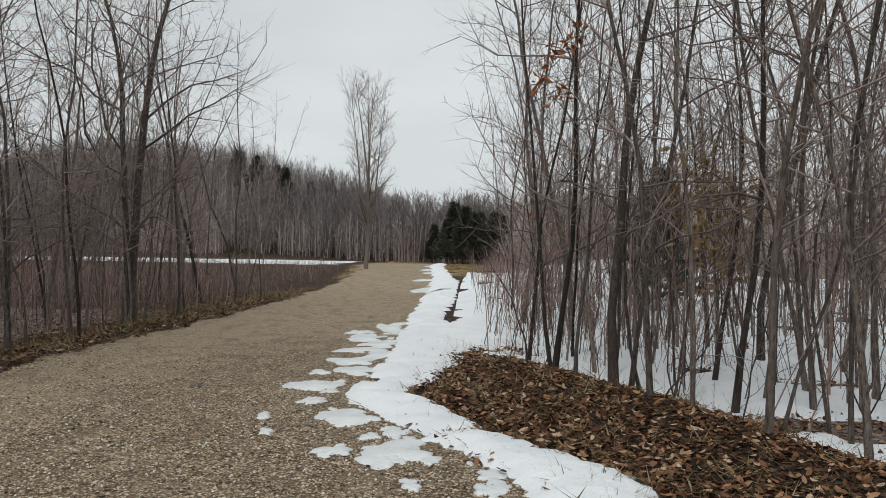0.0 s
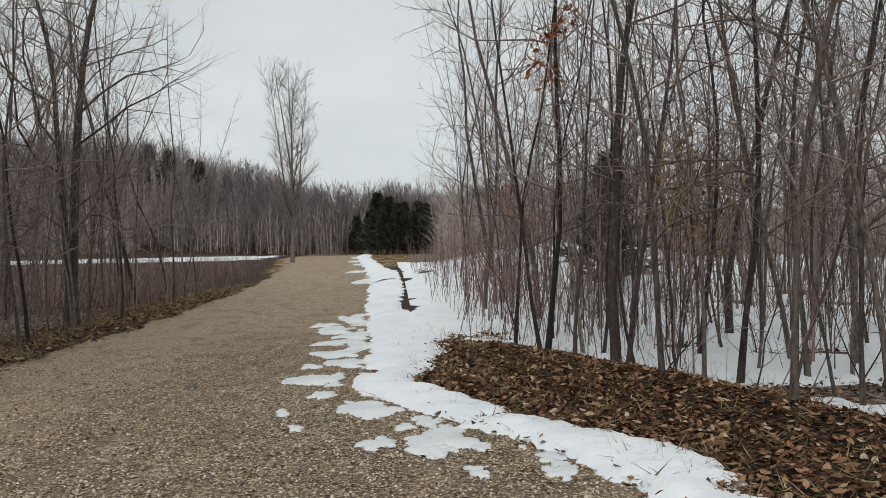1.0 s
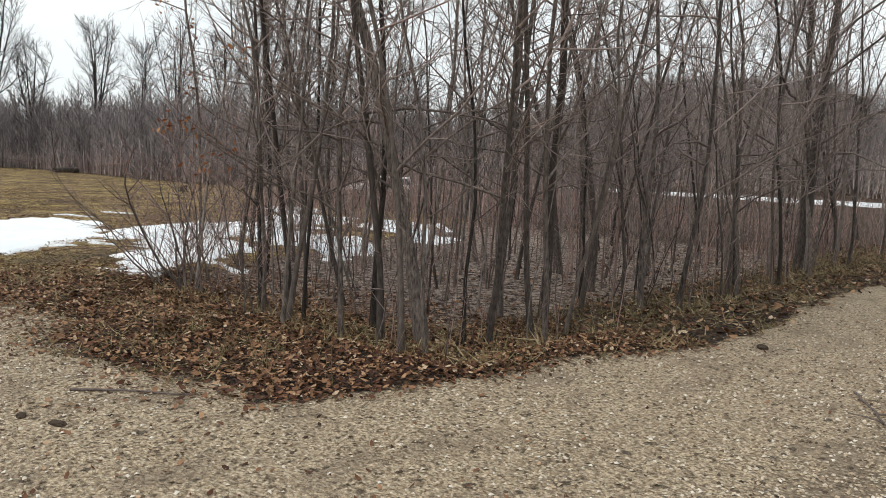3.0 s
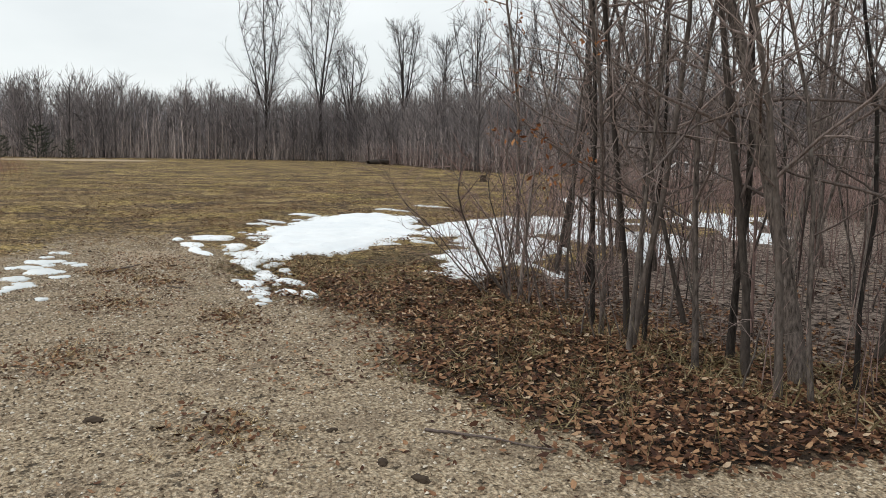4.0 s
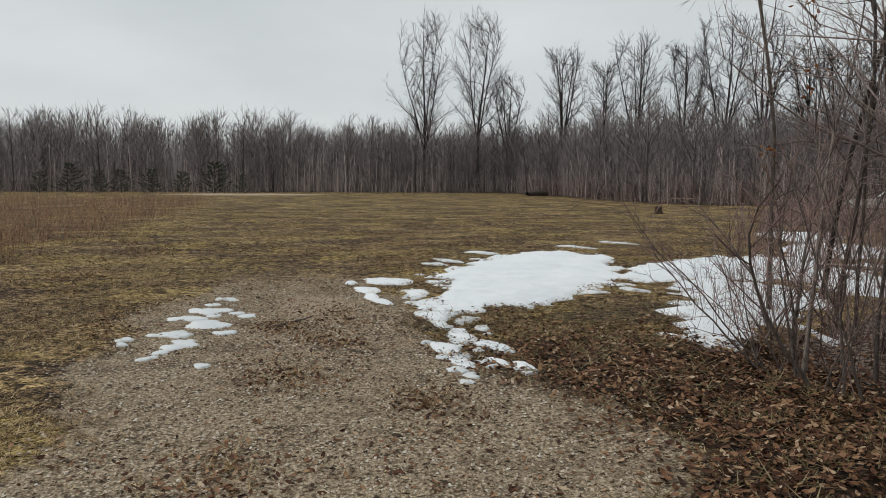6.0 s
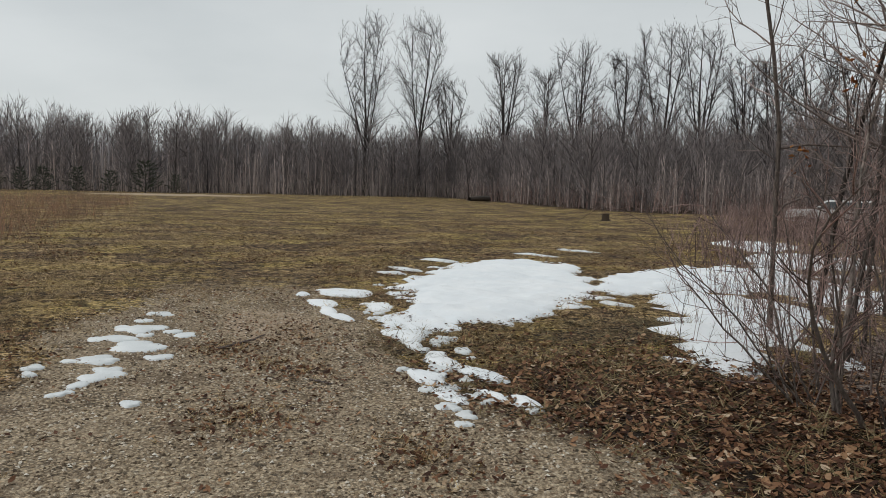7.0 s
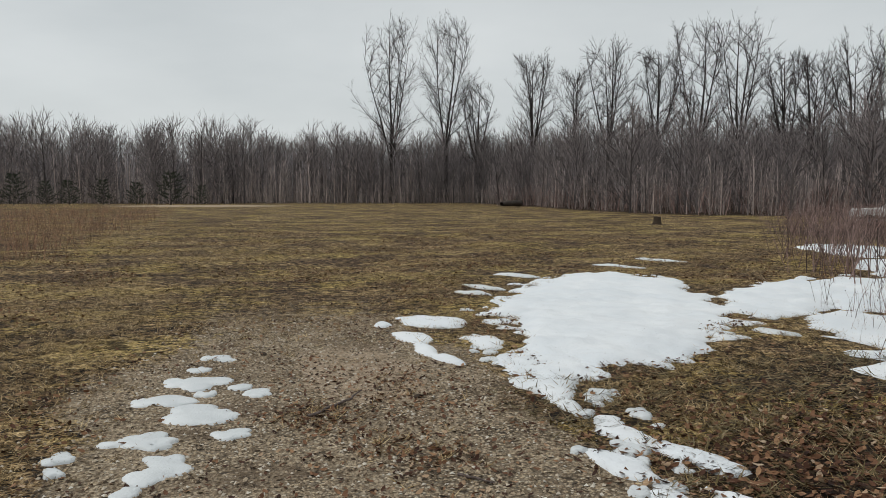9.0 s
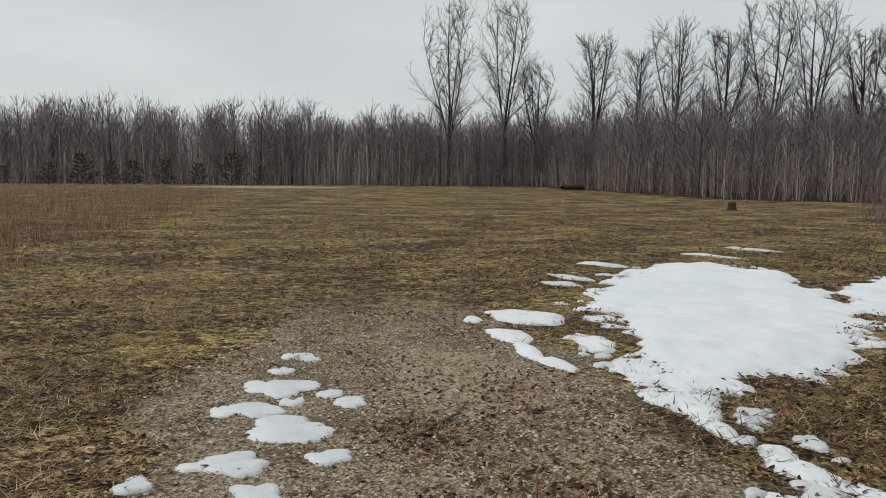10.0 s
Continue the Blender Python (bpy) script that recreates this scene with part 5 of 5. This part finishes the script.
def build_stump_and_log():
    rs = np.random.RandomState(3)
    root = thing("stump", "dark weathered tree stump in the clearing", "stump")
    g = Geo()
    z = np.array((-0.1, 0.0, 0.15, 0.45, 0.5))
    g.tube(np.stack((z * 0, z * 0, z), 1), np.array((0.42, 0.36, 0.27, 0.25, 0.24)), 12)
    part("trunk", g.mesh("trunk", DIRT), root)
    g = Geo()
    a = np.arange(12) * 2 * np.pi / 12
    g.add(np.concatenate(([(0, 0, 0.505)], np.stack((0.245 * np.cos(a), 0.245 * np.sin(a), 0.5 + 0 * a), 1))), [(0, i + 1, (i + 1) % 12 + 1) for i in range(12)])
    part("cut_face", g.mesh("cut_face", DIRT), root)
    root.matrix_basis = stand(-43, 23.5, 0, 0.75)
    root = thing("log", "dark fallen log lying at the field's far edge", "log")
    g = Geo()
    g.tube([(0, 0, 0.3), (1.2, 0.1, 0.35), (2.6, 0, 0.3), (3.4, 0.1, 0.28)], (0.3, 0.28, 0.24, 0.2), 10)
    part("trunk", g.mesh("trunk", BARK), root)
    for k in range(3):
        g = Geo()
        g.tube(grow(rs, (0.8 + k, 0, 0.45), (rs.normal(0, 0.5), 0.3, 1), 0.7, 3), 0.04 * np.linspace(1, 0.3, 4), 5)
        part("branch_stub", g.mesh("branch_stub", BARK), root)
    root.matrix_basis = stand(-80, 33.5, -60)


build_stump_and_log()


# ---------------------------------------------------------------- parked car
def prism(outline, half, bevel=0.0):
    """A solid with the given side outline (along, up), half wide each way, with rounded edges."""
    bm = bmesh.new()
    rows = [[bm.verts.new((x, s * half, z)) for x, z in outline] for s in (-1, 1)]
    bm.faces.new(rows[0][::-1])
    bm.faces.new(rows[1])
    n = len(outline)
    for i in range(n):
        bm.faces.new((rows[0][i], rows[0][(i + 1) % n], rows[1][(i + 1) % n], rows[1][i]))
    bmesh.ops.recalc_face_normals(bm, faces=bm.faces)
    if bevel:
        bmesh.ops.bevel(bm, geom=bm.edges[:], offset=bevel, segments=2, affect="EDGES", profile=0.6)
    return bm


def bm_part(name, bm, material, parent, label=""):
    me = bpy.data.meshes.new(name)
    bm.to_mesh(me)
    bm.free()
    me.materials.append(material)
    return part(name, me, parent, label)


def build_car():
    paint = plain_material("white_car_paint", (0.78, 0.79, 0.78), 0.3, 0, 0.12, 3)
    glass, gn, gb = mat("tinted_glass", 0.08)
    gb.inputs["Base Color"].default_value = (0.05, 0.06, 0.065, 1)
    gb.inputs["Specular IOR Level"].default_value = 0.6
    rubber = plain_material("tyre_rubber", (0.02, 0.02, 0.02), 0.85)
    steel = plain_material("wheel_steel", (0.35, 0.35, 0.36), 0.4, 0.8)
    black = plain_material("black_trim", (0.03, 0.03, 0.03), 0.6)
    lamp = plain_material("red_lamp", (0.35, 0.03, 0.02), 0.25)
    clear = plain_material("headlamp", (0.6, 0.6, 0.58), 0.15)
    car = thing("car", "white boxy estate car parked beyond patchy snow", "car")
    body = bm_part("body", prism([(-2.15, 0.38), (-2.15, 0.85), (-2.05, 0.98), (-0.75, 1.05), (2.1, 1.05), (2.15, 0.9), (2.15, 0.38), (1.75, 0.32), (-1.75, 0.32)], 0.86, 0.06), paint, car)
    cab = prism([(-0.85, 1.03), (-0.30, 1.58), (-0.1, 1.64), (1.85, 1.64), (1.98, 1.58), (2.1, 1.03)], 0.80, 0.05)
    for v in cab.verts:
        v.co.y *= 1 - 0.14 * max(0, v.co.z - 1.03) / 0.6
    bm_part("cabin", cab, paint, car)
    for s in (-1, 1):
        for x0, x1, x2, x3 in ((-0.62, -0.22, 0.42, 0.42), (0.52, 0.52, 1.15, 1.15), (1.25, 1.25, 1.78, 1.9)):
            bm = bmesh.new()
            vs = [bm.verts.new((x, s * (0.825 - 0.14 * 0.8 * (z - 1.03) / 0.6), z)) for x, z in ((x0, 1.10), (x3, 1.10), (x2, 1.53), (x1, 1.53))]
            bm.faces.new(vs)
            ext = bmesh.ops.extrude_face_region(bm, geom=bm.faces[:])
            for v in ext["geom"]:
                if isinstance(v, bmesh.types.BMVert):
                    v.co.y -= s * 0.03
            bmesh.ops.recalc_face_normals(bm, faces=bm.faces)
            bm_part("side_window", bm, glass, car)
        for x in (-1.3, 1.32):
            wheel = tagged(new("wheel"), "")
            wheel.parent = car
            bm = bmesh.new()
            bmesh.ops.create_cone(bm, cap_ends=True, segments=28, radius1=0.35, radius2=0.35, depth=0.2, matrix=Matrix.Rotation(radians(90), 4, "X"))
            bmesh.ops.bevel(bm, geom=[e for e in bm.edges if len(e.link_faces) == 2 and e.calc_face_angle(0) > 1], offset=0.03, segments=2, affect="EDGES")
            bm_part("tyre", bm, rubber, wheel)
            bm = bmesh.new()
            bmesh.ops.create_cone(bm, cap_ends=True, segments=20, radius1=0.21, radius2=0.19, depth=0.215, matrix=Matrix.Rotation(radians(90), 4, "X"))
            bm_part("rim", bm, steel, wheel)
            wheel.location = (x, s * 0.78, 0.35)
        bm_part("headlight", prism([(-2.17, 0.68), (-2.17, 0.84), (-2.1, 0.86), (-2.1, 0.68)], 0.14), clear, car).location = (0, s * 0.62, 0)
        bm_part("tail_light", prism([(2.1, 0.7), (2.1, 1.0), (2.17, 1.0), (2.17, 0.7)], 0.1), lamp, car).location = (0, s * 0.72, 0)
        bm_part("wing_mirror", prism([(-0.62, 1.08), (-0.66, 1.2), (-0.5, 1.2), (-0.5, 1.08)], 0.09, 0.015), black, car).location = (0, s * 0.95, 0)
        bm_part("sill_trim", prism([(-2.1, 0.45), (-2.1, 0.55), (2.1, 0.55), (2.1, 0.45)], 0.02), black, car).location = (0, s * 0.87, 0)
    bm_part("windscreen", prism([(-0.86, 1.09), (-0.40, 1.55), (-0.37, 1.53), (-0.82, 1.08)], 0.66), glass, car)
    bm_part("rear_window", prism([(2.06, 1.12), (1.965, 1.54), (1.995, 1.55), (2.095, 1.13)], 0.66), glass, car)
    for x0 in (-2.24, 2.14):
        bm_part("bumper", prism([(x0, 0.42), (x0, 0.58), (x0 + 0.1, 0.6), (x0 + 0.1, 0.42)], 0.84, 0.02), black, car)
    bm_part("roof_rack", prism([(0.0, 1.66), (0.0, 1.70), (1.7, 1.70), (1.7, 1.66)], 0.55, 0.01), black, car)
    car.matrix_basis = pose(-38.6, 34.9, float(gz(-38.6, 34.9)), 0, 0, 41.7) @ Matrix.Diagonal((1.04, 1, 0.92, 1))


build_car()
